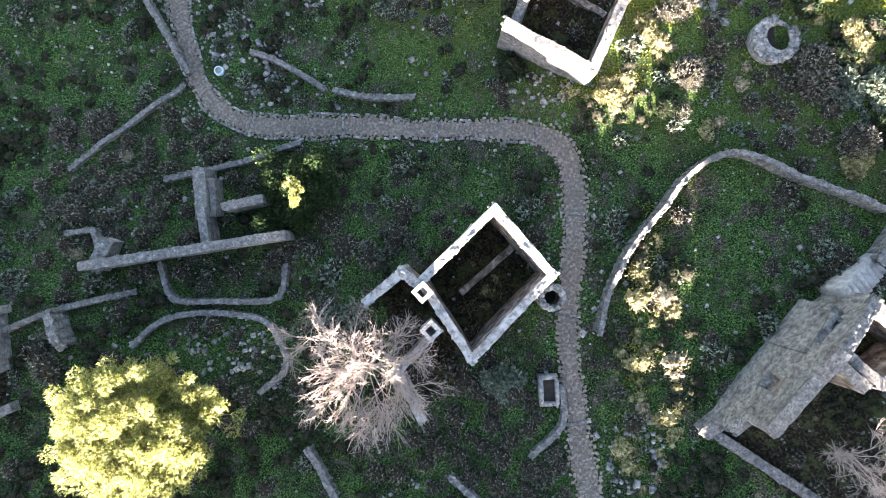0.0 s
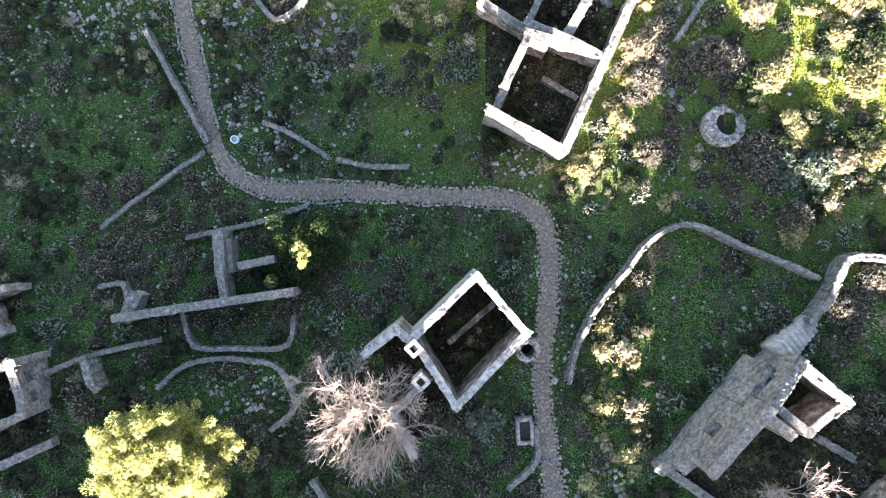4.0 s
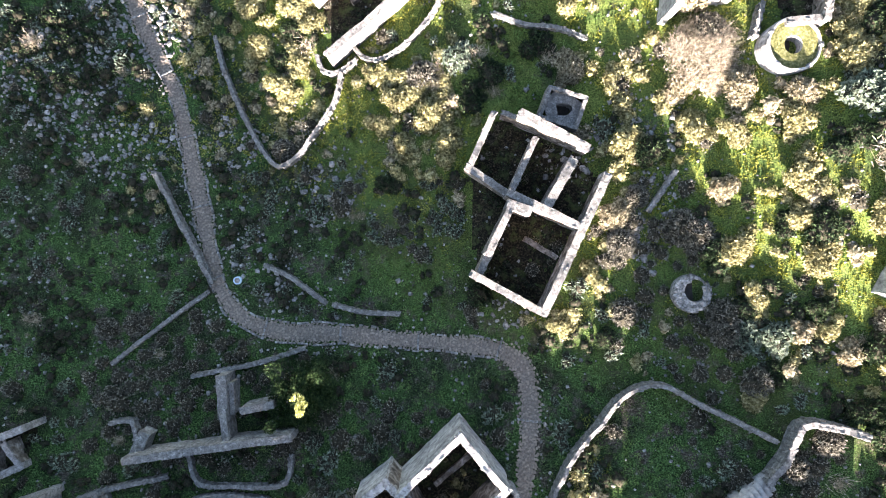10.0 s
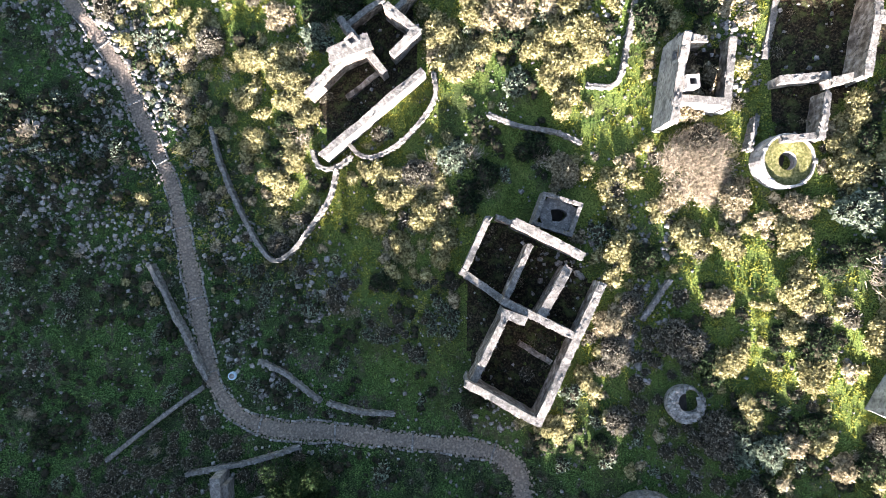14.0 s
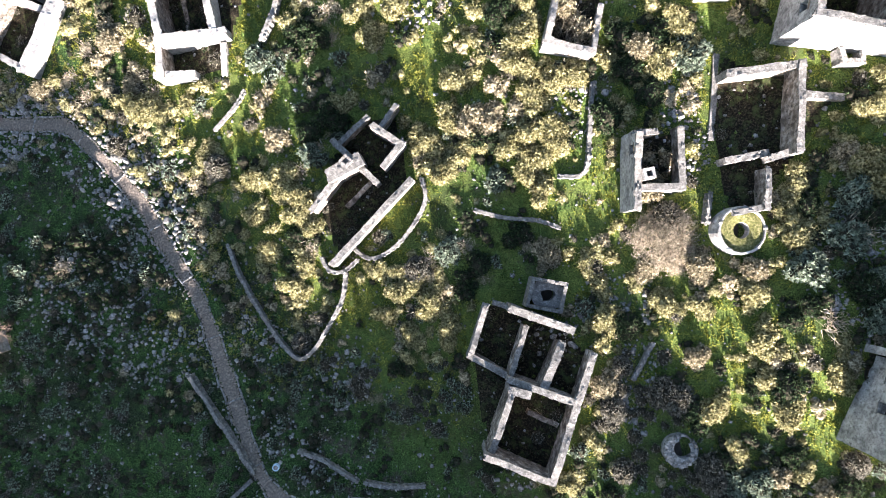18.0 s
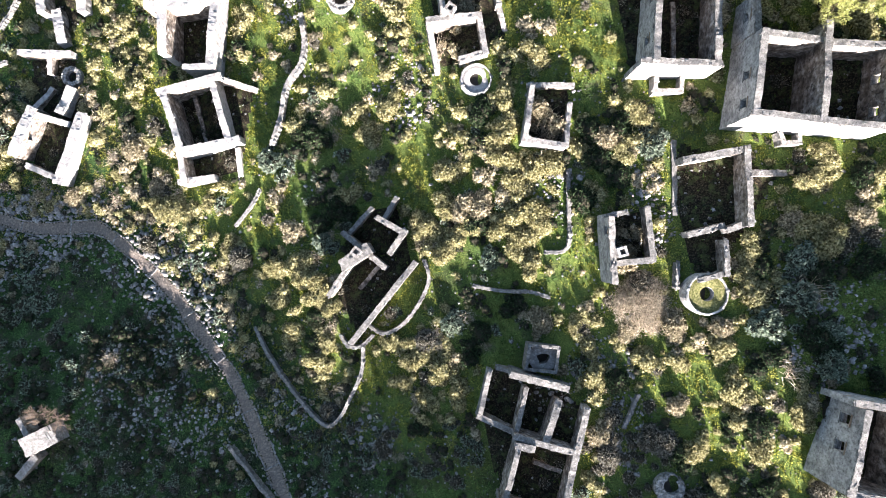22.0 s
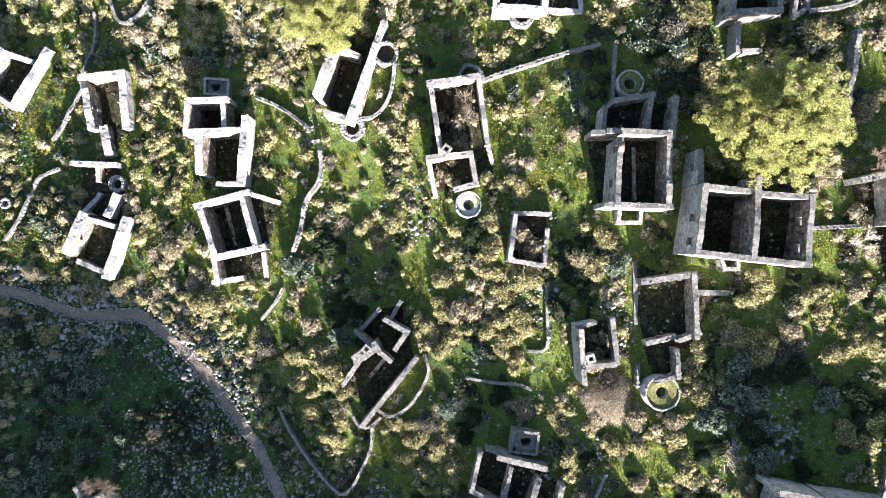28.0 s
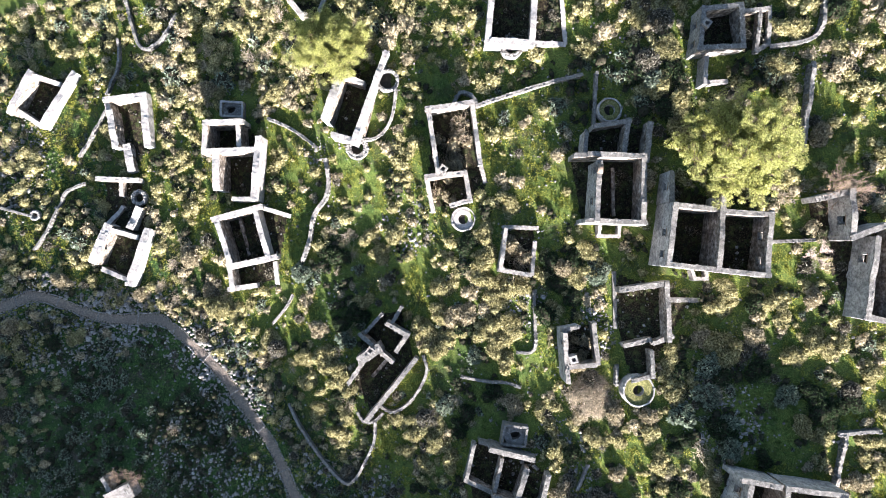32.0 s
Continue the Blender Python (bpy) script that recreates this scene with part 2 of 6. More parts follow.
M_HERB = leaf("fresh_herbs", (0.07, 0.128, 0.034), (0.19, 0.275, 0.085), 0.55, 0.5, 1.6, 0.18)
# brighter, yellower herbs: sunlight put into the colour
M_SUNLIT_GRASS = leaf("yellow_green_grass", (0.205, 0.215, 0.034), (0.4, 0.395, 0.1), 0.55, 0.5, 1.6, 0.18)


# ---- the lie of the land ----
COEF = (-6.682, 8.803, -1.166, 1.274, 2.961, 1.299, -1.247, -0.983, -0.951, -0.414)
# rises and hollows of the slope: east, north, height
RISES = [(-46.6, 27.7, 1.3), (36.0, 24.2, 1.88), (-45.9, 53.2, -1.17), (-26.0, -6.6, 0.6), (-37.4, 34.9, 1.79), (-28.7, 37.7, -1.32), (-13.4, 23.4, -0.78), (3.8, 74.6, 0.77), (0.2, 54.3, -1.45), (9.5, 55.6, 1.5), (13.0, 34.1, -0.57), (3.5, 7.0, -0.55), (-15.7, 53.6, 0.53), (39.5, 36.2, -0.49), (-32.8, 14.2, 0.47), (31.2, 14.5, -0.38), (-18.4, -3.1, 0.52), (-14.4, 35.9, 0.29)]


def smooth(a, b, v):
    k = np.clip((v - a) / (b - a), 0, 1)
    return k * k * (3 - 2 * k)


def ground_z(x, y):
    """Height of the hillside: it rises to the east; an unseen higher spur, added south, shades it."""
    x, y = np.asarray(x, float), np.asarray(y, float)
    xc, yc = np.clip(x, -62, 58), np.clip(y, -18, 98)
    u, v = xc / 40, (yc - 35) / 40
    t = (1 + 0 * u, u, v, u * u, u * v, v * v, u**3, u * u * v, u * v * v, v**3)
    z = sum(c * k for c, k in zip(COEF, t)) + 0.12 * (x - xc)
    for a, b, w in RISES:
        z = z + w * np.exp(-((x - a) ** 2 + (y - b) ** 2) / 98)
    # hollow added to lengthen the garden wall's shadow
    z = z - 0.8 * np.exp(-((x - 11.6) ** 2 + (y - 5.2) ** 2) / 11)
    z = z + 0.10 * np.sin(x * 0.9 + 0.7 * np.sin(y * 0.6)) * np.sin(y * 0.8 + 1.3) + 0.05 * np.sin(x * 2.3 + y * 1.1) * np.sin(y * 2.7 - x)
    # crest of the unseen spur, its heights fitted to the wanted shadow edges
    crest = np.interp(x, (-200, -60, -45, -38, -33, -28, -25, -21, -10, -6, -2.5, 1.2, 8.5, 12.5, 15.9, 16.8, 20.5, 22, 24, 25.4, 40, 200), (18, 14, 13.9, 13.9, 13.4, 12.7, 12.3, 13.3, 13.6, 15.3, 16, 16.65, 15.9, 12.2, 12.2, 20.3, 20.3, 18.8, 17, 4.5, 4.5, 12))
    up = smooth(-22, -66, y)
    return z + up * np.maximum(crest - z, 0)


def mesh_from(name, verts, faces, mats, smooth_faces=False, index=None):
    me = bpy.data.meshes.new(name)
    me.from_pydata(verts, [], faces)
    for m in mats if isinstance(mats, (list, tuple)) else [mats]:
        me.materials.append(m)
    if index is not None:
        me.polygons.foreach_set("material_index", np.asarray(index, np.int32))
    if smooth_faces:
        me.polygons.foreach_set("use_smooth", np.ones(len(me.polygons), bool))
    me.update()
    return me


def fast_mesh(name, verts, tris, material, inside=None, core=None):
    """A mesh from arrays of points and triangles."""
    me = bpy.data.meshes.new(name)
    v, f = np.asarray(verts, np.float32), np.asarray(tris, np.int32)
    k = f.shape[1]
    me.vertices.add(len(v))
    me.vertices.foreach_set("co", v.ravel())
    me.loops.add(f.size)
    me.loops.foreach_set("vertex_index", f.ravel())
    me.polygons.add(len(f))
    me.polygons.foreach_set("loop_start", np.arange(0, f.size, k, dtype=np.int32))
    me.materials.append(material)
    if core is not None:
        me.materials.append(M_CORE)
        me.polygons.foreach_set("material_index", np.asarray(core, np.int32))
    if inside is not None:
        me.polygons.foreach_set("use_smooth", np.asarray(inside, bool))
    me.update(calc_edges=True)
    return me


def part(name, me, parent, label="", kind=""):
    ob = new(name, me)
    ob.parent = parent
    return tagged(ob, label, kind=kind)


def thing(name, x, y, z, label, category, group=""):
    ob = new(name)
    ob.location = (x, y, z)
    ob.empty_display_size = 0.2
    return tagged(ob, label, category, group)


def spaced(lo, hi, step, reach):
    inner = list(np.arange(lo, hi + step / 2, step))
    grow, a, b = step, [], []
    while not a or (a[-1] > lo - reach):
        grow *= 1.25
        a.append((a[-1] if a else lo) - grow)
    grow = step
    while not b or (b[-1] < hi + reach):
        grow *= 1.25
        b.append((b[-1] if b else hi) + grow)
    return np.array(a[::-1] + inner + b)


gx, gy = spaced(-72, 66, 0.6, 900), spaced(-24, 106, 0.6, 900)
GX, GY = np.meshgrid(gx, gy)
gv = np.stack([GX, GY, ground_z(GX, GY)], -1).reshape(-1, 3)
ids = np.arange(len(gv)).reshape(GX.shape)
gf = np.stack([ids[:-1, :-1], ids[:-1, 1:], ids[1:, 1:], ids[1:, :-1]], -1).reshape(-1, 4)
gm = fast_mesh("ground", gv, gf, M_GROUND)
gm.polygons.foreach_set("use_smooth", np.ones(len(gm.polygons), bool))
tagged(new("ground", gm), "green hillside turf with bare earth and stones", "ground", kind="structure")

rng = np.random.default_rng(7)


# ---- masonry ----
def hash_noise(p, s):
    return Vector(noise.noise_vector(Vector(p) * s))


def stone_blocks(items, seed=1, jitter=0.22):
    """Rough blocks: items of (x, y, z, length, width, height, turn). One array of points and quads."""
    r = np.random.default_rng(seed)
    it = np.asarray(items, float).reshape(-1, 7)
    corner = np.array([(-1, -1, -1), (1, -1, -1), (1, 1, -1), (-1, 1, -1), (-1, -1, 1), (1, -1, 1), (1, 1, 1), (-1, 1, 1)], float) / 2
    n = len(it)
    v = corner[None] * (1 + r.uniform(-jitter, jitter, (n, 8, 3)) * np.array([1, 1, 0.3]))
    v[:, 4:, :2] *= r.uniform(1 - jitter * 1.3, 0.97, (n, 1, 1))
    v = v * it[:, None, 3:6]
    c, s = np.cos(it[:, 6])[:, None], np.sin(it[:, 6])[:, None]
    x, y = v[..., 0] * c - v[..., 1] * s, v[..., 0] * s + v[..., 1] * c
    v = np.stack([x, y, v[..., 2]], -1) + it[:, None, :3]
    q = np.array([(0, 3, 2, 1), (4, 5, 6, 7), (0, 1, 5, 4), (1, 2, 6, 5), (2, 3, 7, 6), (3, 0, 4, 7)])
    f = (q[None] + 8 * np.arange(n)[:, None, None]).reshape(-1, 4)
    return v.reshape(-1, 3), f


BLOCKS = {}


def stone_parts(items, parent, origin, material, name="stone"):
    """Single stones as parts: they share eight block meshes and are scaled to size."""
    if material.name not in BLOCKS:
        BLOCKS[material.name] = []
        for k in range(8):
            v, f = stone_blocks([(0, 0, 0, 1, 1, 1, 0)], 300 + k, 0.13)
            BLOCKS[material.name].append(fast_mesh(name, v, f, material))
    for k, (x, y, z, l, w, t, turn, *tilt) in enumerate(items):
        o = new(name, BLOCKS[material.name][k % 8])
        o.parent = parent
        o.location, o.rotation_euler, o.scale = (x - origin[0], y - origin[1], z - origin[2]), (0, tilt[0] if tilt else 0, turn), (l, w, t)


def wall_mesh(x0, y0, x1, y1, th, z0, z1, base, holes=(), rough=0.06, ragged=0.22):
    """A rubble wall with uneven faces, a broken top and openings that go through it. holes: (from, to, sill, head) along it."""
    L = math.hypot(x1 - x0, y1 - y0)
    ux, uy = (x1 - x0) / L, (y1 - y0) / L
    x0, y0, L = x0 - ux * th / 2 * 0.98, y0 - uy * th / 2 * 0.98, L + th * 0.96
    nx, ny = -uy, ux
    s = set(np.linspace(0, L, max(3, int(L / 0.42) + 1)).round(3))
    hmax = max(z0, z1) - base
    zs = set(np.linspace(0, 1, max(3, int(hmax / 0.6) + 1)).round(3))
    for a, b, za, zb in holes:
        s |= {round(a, 3), round(b, 3)}
        zs |= {round((za - base) / hmax, 3), round((zb - base) / hmax, 3)}
    s, zs = sorted(s), sorted(zs)
    verts, faces = [], []
    top = [z0 + (z1 - z0) * a / L - ragged * (0.5 + 1.3 * noise.noise(Vector((x0 + ux * a, y0 + uy * a, 3.3)) * 0.45) + 0.12 * noise.noise(Vector((x0 + ux * a, y0 + uy * a, 9.1)) * 2.1)) for a in s]
    at = {}
    for i, a in enumerate(s):
        for j, w in enumerate(zs):
            for side in (0, 1):
                d = (side - 0.5) * th
                z = base + w * (top[i] - base)
                p = Vector((x0 + ux * a + nx * d, y0 + uy * a + ny * d, z))
                at[i, j, side] = len(verts)
                verts.append(p + rough * hash_noise(p, 1.7) + rough * 0.5 * hash_noise(p, 5.1))

    def solid(i, j):
        if not (0 <= i < len(s) - 1 and 0 <= j < len(zs) - 1):
            return False
        a, z = (s[i] + s[i + 1]) / 2, base + (zs[j] + zs[j + 1]) / 2 * hmax
        return not any(h[0] < a < h[1] and h[2] < z < h[3] for h in holes)

    for i in range(len(s) - 1):
        for j in range(len(zs) - 1):
            if not solid(i, j):
                continue
            g = lambda di, dj, k: at[i + di, j + dj, k]  # noqa: E731
            faces.append((g(0, 0, 0), g(1, 0, 0), g(1, 1, 0), g(0, 1, 0)))
            faces.append((g(1, 0, 1), g(0, 0, 1), g(0, 1, 1), g(1, 1, 1)))
            if not solid(i, j + 1):
                faces.append((g(0, 1, 0), g(1, 1, 0), g(1, 1, 1), g(0, 1, 1)))
            if not solid(i - 1, j):
                faces.append((g(0, 0, 1), g(0, 0, 0), g(0, 1, 0), g(0, 1, 1)))
            if not solid(i + 1, j):
                faces.append((g(1, 0, 0), g(1, 0, 1), g(1, 1, 1), g(1, 1, 0)))
            if j and not solid(i, j - 1):
                faces.append((g(0, 0, 1), g(1, 0, 1), g(1, 0, 0), g(0, 0, 0)))
    crown = []
    r = np.random.default_rng(int(abs(x0 * 131 + y0 * 17)) + 5)
    a = 0.1
    while a < L - 0.1:
        z = float(np.interp(a, s, top))
        for k in (-0.31, 0.0, 0.31):
            if r.random() < 0.96:
                w, t = r.uniform(0.3, 0.55), r.uniform(0.1, 0.16)
                crown.append((x0 + ux * a + nx * k * th + r.normal() * 0.03, y0 + uy * a + ny * k * th + r.normal() * 0.03, z - t / 2 - 0.03 + r.uniform(-0.02, 0.02) + (0.06 if r.random() < 0.06 else 0),
                              w, th * r.uniform(0.3, 0.42), t, math.atan2(uy, ux) + r.normal() * 0.2))
        a += r.uniform(0.2, 0.32)
    return verts, faces, crown


FOOT = []


def rub(x0, y0, x1, y1, half):
    FOOT.append((x0, y0, x1, y1, half))


class House:
    def __init__(self, name, label, x, y, category="ruined house", group="ruined houses", material=None, cap=None, heart=None):
        self.ob = thing(name, x, y, float(ground_z(x, y)), label, category, group)
        self.x, self.y, self.z = x, y, self.ob.location.z
        self.crown, self.ends, self.material = [], [], material or M_WALL
        self.cap = cap or M_STONE
        self.heart = heart or (x, y)
        self.rooms = category == "ruined house"

    def put(self, name, verts, faces, material, label="", kind="", index=None):
        o = Vector((self.x, self.y, self.z))
        return part(name, mesh_from(name, [Vector(v) - o for v in verts], faces, material, index=index), self.ob, label, kind)

    def wall(self, x0, y0, x1, y1, th, z0, z1, holes=(), ragged=0.22):
        th = th if self.material == M_WHITE else th * 0.8
        xs, ys = np.linspace(x0, x1, 5), np.linspace(y0, y1, 5)
        g = ground_z(xs, ys)
        base = float(g.min()) - 0.5
        z0, z1 = max(z0, float(g[0]) + 0.35), max(z1, float(g[-1]) + 0.35)
        v, f, c = wall_mesh(x0, y0, x1, y1, th, z0, z1, base, holes, ragged=ragged)
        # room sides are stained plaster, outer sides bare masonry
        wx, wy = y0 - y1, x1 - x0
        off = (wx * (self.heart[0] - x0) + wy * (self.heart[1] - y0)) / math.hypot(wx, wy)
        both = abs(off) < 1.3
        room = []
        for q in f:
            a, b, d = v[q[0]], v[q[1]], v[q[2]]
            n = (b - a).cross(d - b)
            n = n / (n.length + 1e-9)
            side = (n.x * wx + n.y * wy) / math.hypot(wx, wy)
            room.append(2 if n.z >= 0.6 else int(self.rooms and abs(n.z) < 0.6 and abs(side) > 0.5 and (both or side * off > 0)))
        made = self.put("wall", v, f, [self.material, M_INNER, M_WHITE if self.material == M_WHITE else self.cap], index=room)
        L = math.hypot(x1 - x0, y1 - y0)
        ux, uy = (x1 - x0) / L, (y1 - y0) / L
        for a, b, za, zb in holes:
            m = (a + b) / 2 - th / 2 * 0.98
            for name, z, t, m_ in (("lintel", zb + 0.07, 0.16, M_BARK), ("window_sill", za - 0.03, 0.1, M_GREY)):
                bv, bf = stone_blocks([(x0 + ux * m - self.x, y0 + uy * m - self.y, z - self.z, b - a + 0.25, th + 0.06, t, math.atan2(uy, ux))], 9, 0.04)
                part(name, fast_mesh(name, bv, bf, m_), made, "weathered grey-brown timber lintel" if name == "lintel" else "worn stone window sill")
        self.crown += c
        self.ends += [(x0, y0), (x1, y1)]
        rub(x0, y0, x1, y1, th / 2)

    def low(self, x0, y0, x1, y1, h=0.45):
        g = float(ground_z((x0 + x1) / 2, (y0 + y1) / 2))
        v, f, c = wall_mesh(x0, y0, x1, y1, 0.45, g + h, g + h, g - 0.4, ragged=0.1)
        self.put("floor_beam_wall", v, f, M_INNER, "low brown earth-stained footing")

    def chimney(self, x, y, z, w=0.95, turn=0.0, down=1.6):
        """A square flue of four small walls round a dark shaft."""
        c, s = math.cos(turn), math.sin(turn)
        o, i = w / 2, w / 4
        ring = [(-o, -o), (o, -o), (o, o), (-o, o), (-i, -i), (i, -i), (i, i), (-i, i)]
        vs = []
        for zz in (z - down, z, z - 1.0):
            vs += [(x + a * c - b * s, y + a * s + b * c, zz + 0.05 * noise.noise(Vector((a * 9 + x, b * 9 + y, zz)))) for a, b in ring]
        fs = []
        for k in range(4):
            m = (k + 1) % 4
            fs += [(k, m, 8 + m, 8 + k), (8 + k, 8 + m, 12 + m, 12 + k), (12 + k, 12 + m, 20 + m, 20 + k)]
        fs.append((20, 21, 22, 23))
        self.put("chimney", vs, fs, self.material, "square plastered chimney flue")

    def done(self):
        if self.crown:
            cap = M_WHITE if self.material == M_WHITE else self.cap
            near_by = -15 < self.x < 33 and -14 < self.y < 45
            loose = self.crown[:: max(1, math.ceil(len(self.crown) / 300))] if near_by else []
            rest_ = [c for c in self.crown if c not in loose]
            stone_parts(loose, self.ob, (self.x, self.y, self.z), {M_STONE.name: M_STONE_ONE, M_GREY.name: M_GREY_ONE}.get(cap.name, cap))
            if rest_:
                v, f = stone_blocks(rest_, int(abs(self.x * 7)) + 3, 0.12)
                self.put("broken_top", [Vector(p) for p in v], [tuple(q) for q in f.tolist()], cap, "loose pale stones along the broken wall tops", "stuff")
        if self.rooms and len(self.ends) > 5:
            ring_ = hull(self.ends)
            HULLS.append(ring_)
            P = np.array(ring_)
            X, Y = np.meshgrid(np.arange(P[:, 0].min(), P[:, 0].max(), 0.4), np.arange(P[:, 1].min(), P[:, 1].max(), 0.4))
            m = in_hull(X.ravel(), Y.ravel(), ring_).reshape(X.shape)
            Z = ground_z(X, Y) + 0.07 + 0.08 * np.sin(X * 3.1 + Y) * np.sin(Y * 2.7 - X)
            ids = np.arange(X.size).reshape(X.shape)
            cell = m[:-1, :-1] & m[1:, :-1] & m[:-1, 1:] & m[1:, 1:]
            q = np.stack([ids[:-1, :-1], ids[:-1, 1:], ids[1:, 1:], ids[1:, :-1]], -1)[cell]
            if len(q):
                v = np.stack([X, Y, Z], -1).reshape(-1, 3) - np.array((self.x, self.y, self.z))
                part("floor", fast_mesh("floor", v, q, M_EARTH), self.ob, "brown earth floor with dead brush, room shade put into its colour")


HULLS = []


def hull(pts):
    p = sorted(set(pts))
    out = []
    for seq in (p, p[::-1]):
        h_ = []
        for c in seq:
            while len(h_) > 1 and (h_[-1][0] - h_[-2][0]) * (c[1] - h_[-2][1]) - (h_[-1][1] - h_[-2][1]) * (c[0] - h_[-2][0]) <= 0:
                h_.pop()
            h_.append(c)
        out += h_[:-1]
    return out


def in_hull(x, y, ring_):
    m = np.ones(len(x), bool)
    for (ax, ay), (bx_, by_) in zip(ring_, ring_[1:] + ring_[:1]):
        m &= (bx_ - ax) * (y - ay) - (by_ - ay) * (x - ax) > 0
    return m


def garden(h, th, *pts, label="low dry-stone garden wall of grey field stones"):
    """A dry-stone wall along a line of points: a rough core and courses of single stones on it."""
    th = th * 0.74
    x, y = pts[0]
    ob = thing("garden_wall", x, y, float(ground_z(x, y)), label, "stone wall", "garden walls")
    o = np.array((x, y, ob.location.z))
    r = np.random.default_rng(int(abs(x * 113 + y * 7)) + 2)
    P = np.array(pts, float)
    # a smooth line through the points
    fine = []
    for k in range(len(P) - 1):
        p0, p1, p2, p3 = P[max(k - 1, 0)], P[k], P[k + 1], P[min(k + 2, len(P) - 1)]
        n = max(2, int(np.linalg.norm(p2 - p1) / 0.5))
        for t in np.arange(n) / n:
            fine.append(0.5 * (2 * p1 + (p2 - p0) * t + (2 * p0 - 5 * p1 + 4 * p2 - p3) * t * t + (3 * p1 - p0 - 3 * p2 + p3) * t**3))
    fine.append(P[-1])
    P = np.array(fine)
    D = np.gradient(P, axis=0)
    D /= np.linalg.norm(D, axis=1)[:, None] + 1e-9
    N = np.stack([-D[:, 1], D[:, 0]], -1)
    g = ground_z(P[:, 0], P[:, 1])
    rag = np.array([noise.noise(Vector((a, b, 2.0)) * 0.7) for a, b in P])
    top = g + h * (0.85 + 0.35 * rag)
    vs, fs = [], []
    for k in range(len(P)):
        for side, z in ((-1, g[k] - 0.3), (-0.85, top[k]), (0.85, top[k]), (1, g[k] - 0.3)):
            vs.append((P[k, 0] + N[k, 0] * side * th / 2, P[k, 1] + N[k, 1] * side * th / 2, z))
    for k in range(len(P) - 1):
        a = 4 * k
        fs += [(a + j, a + 4 + j, a + 5 + j, a + 1 + j) for j in range(3)]
    fs += [(0, 1, 2, 3), (len(vs) - 1, len(vs) - 2, len(vs) - 3, len(vs) - 4)]
    part("core", mesh_from("core", [Vector(v) - Vector(o) for v in vs], fs, M_GREY), ob)
    lean = np.arctan(np.gradient(top) / (np.hypot(*np.gradient(P, axis=0).T) + 1e-9))
    it, tops = [], []
    for k in range(len(P)):
        turn = math.atan2(D[k, 1], D[k, 0])
        for side in (-0.25, 0.25):
            for rep in (0, 1):
                w = r.uniform(0.26, 0.38)
                j = -0.12 + 0.25 * rep + r.uniform(-0.06, 0.06)
                tops.append((P[k, 0] + N[k, 0] * side * th + D[k, 0] * j - o[0], P[k, 1] + N[k, 1] * side * th + D[k, 1] * j - o[1], top[k] + math.tan(lean[k]) * j - o[2] + r.uniform(-0.08, -0.045),
                             w, th * r.uniform(0.45, 0.6), 0.1, turn + r.normal() * 0.12, -lean[k]))
        for side in (-0.44, 0.44):
            zz = g[k]
            while zz < top[k] - 0.1:
                it.append((P[k, 0] + N[k, 0] * side * th - o[0], P[k, 1] + N[k, 1] * side * th - o[1], zz + 0.1 - o[2], r.uniform(0.2, 0.4), r.uniform(0.08, 0.16), 0.2, turn + r.normal() * 0.2))
                zz += 0.24
    stone_parts(tops[:300], ob, (0, 0, 0), M_GREY_ONE)
    it += [q[:7] for q in tops[300:]]
    v, f = stone_blocks(it, 11)
    part("coursing", fast_mesh("coursing", v, f, M_GREY), ob, kind="stuff")
    for k in range(0, len(P) - 1, 2):
        rub(*P[k], *P[min(k + 2, len(P) - 1)], th / 2)
    return ob


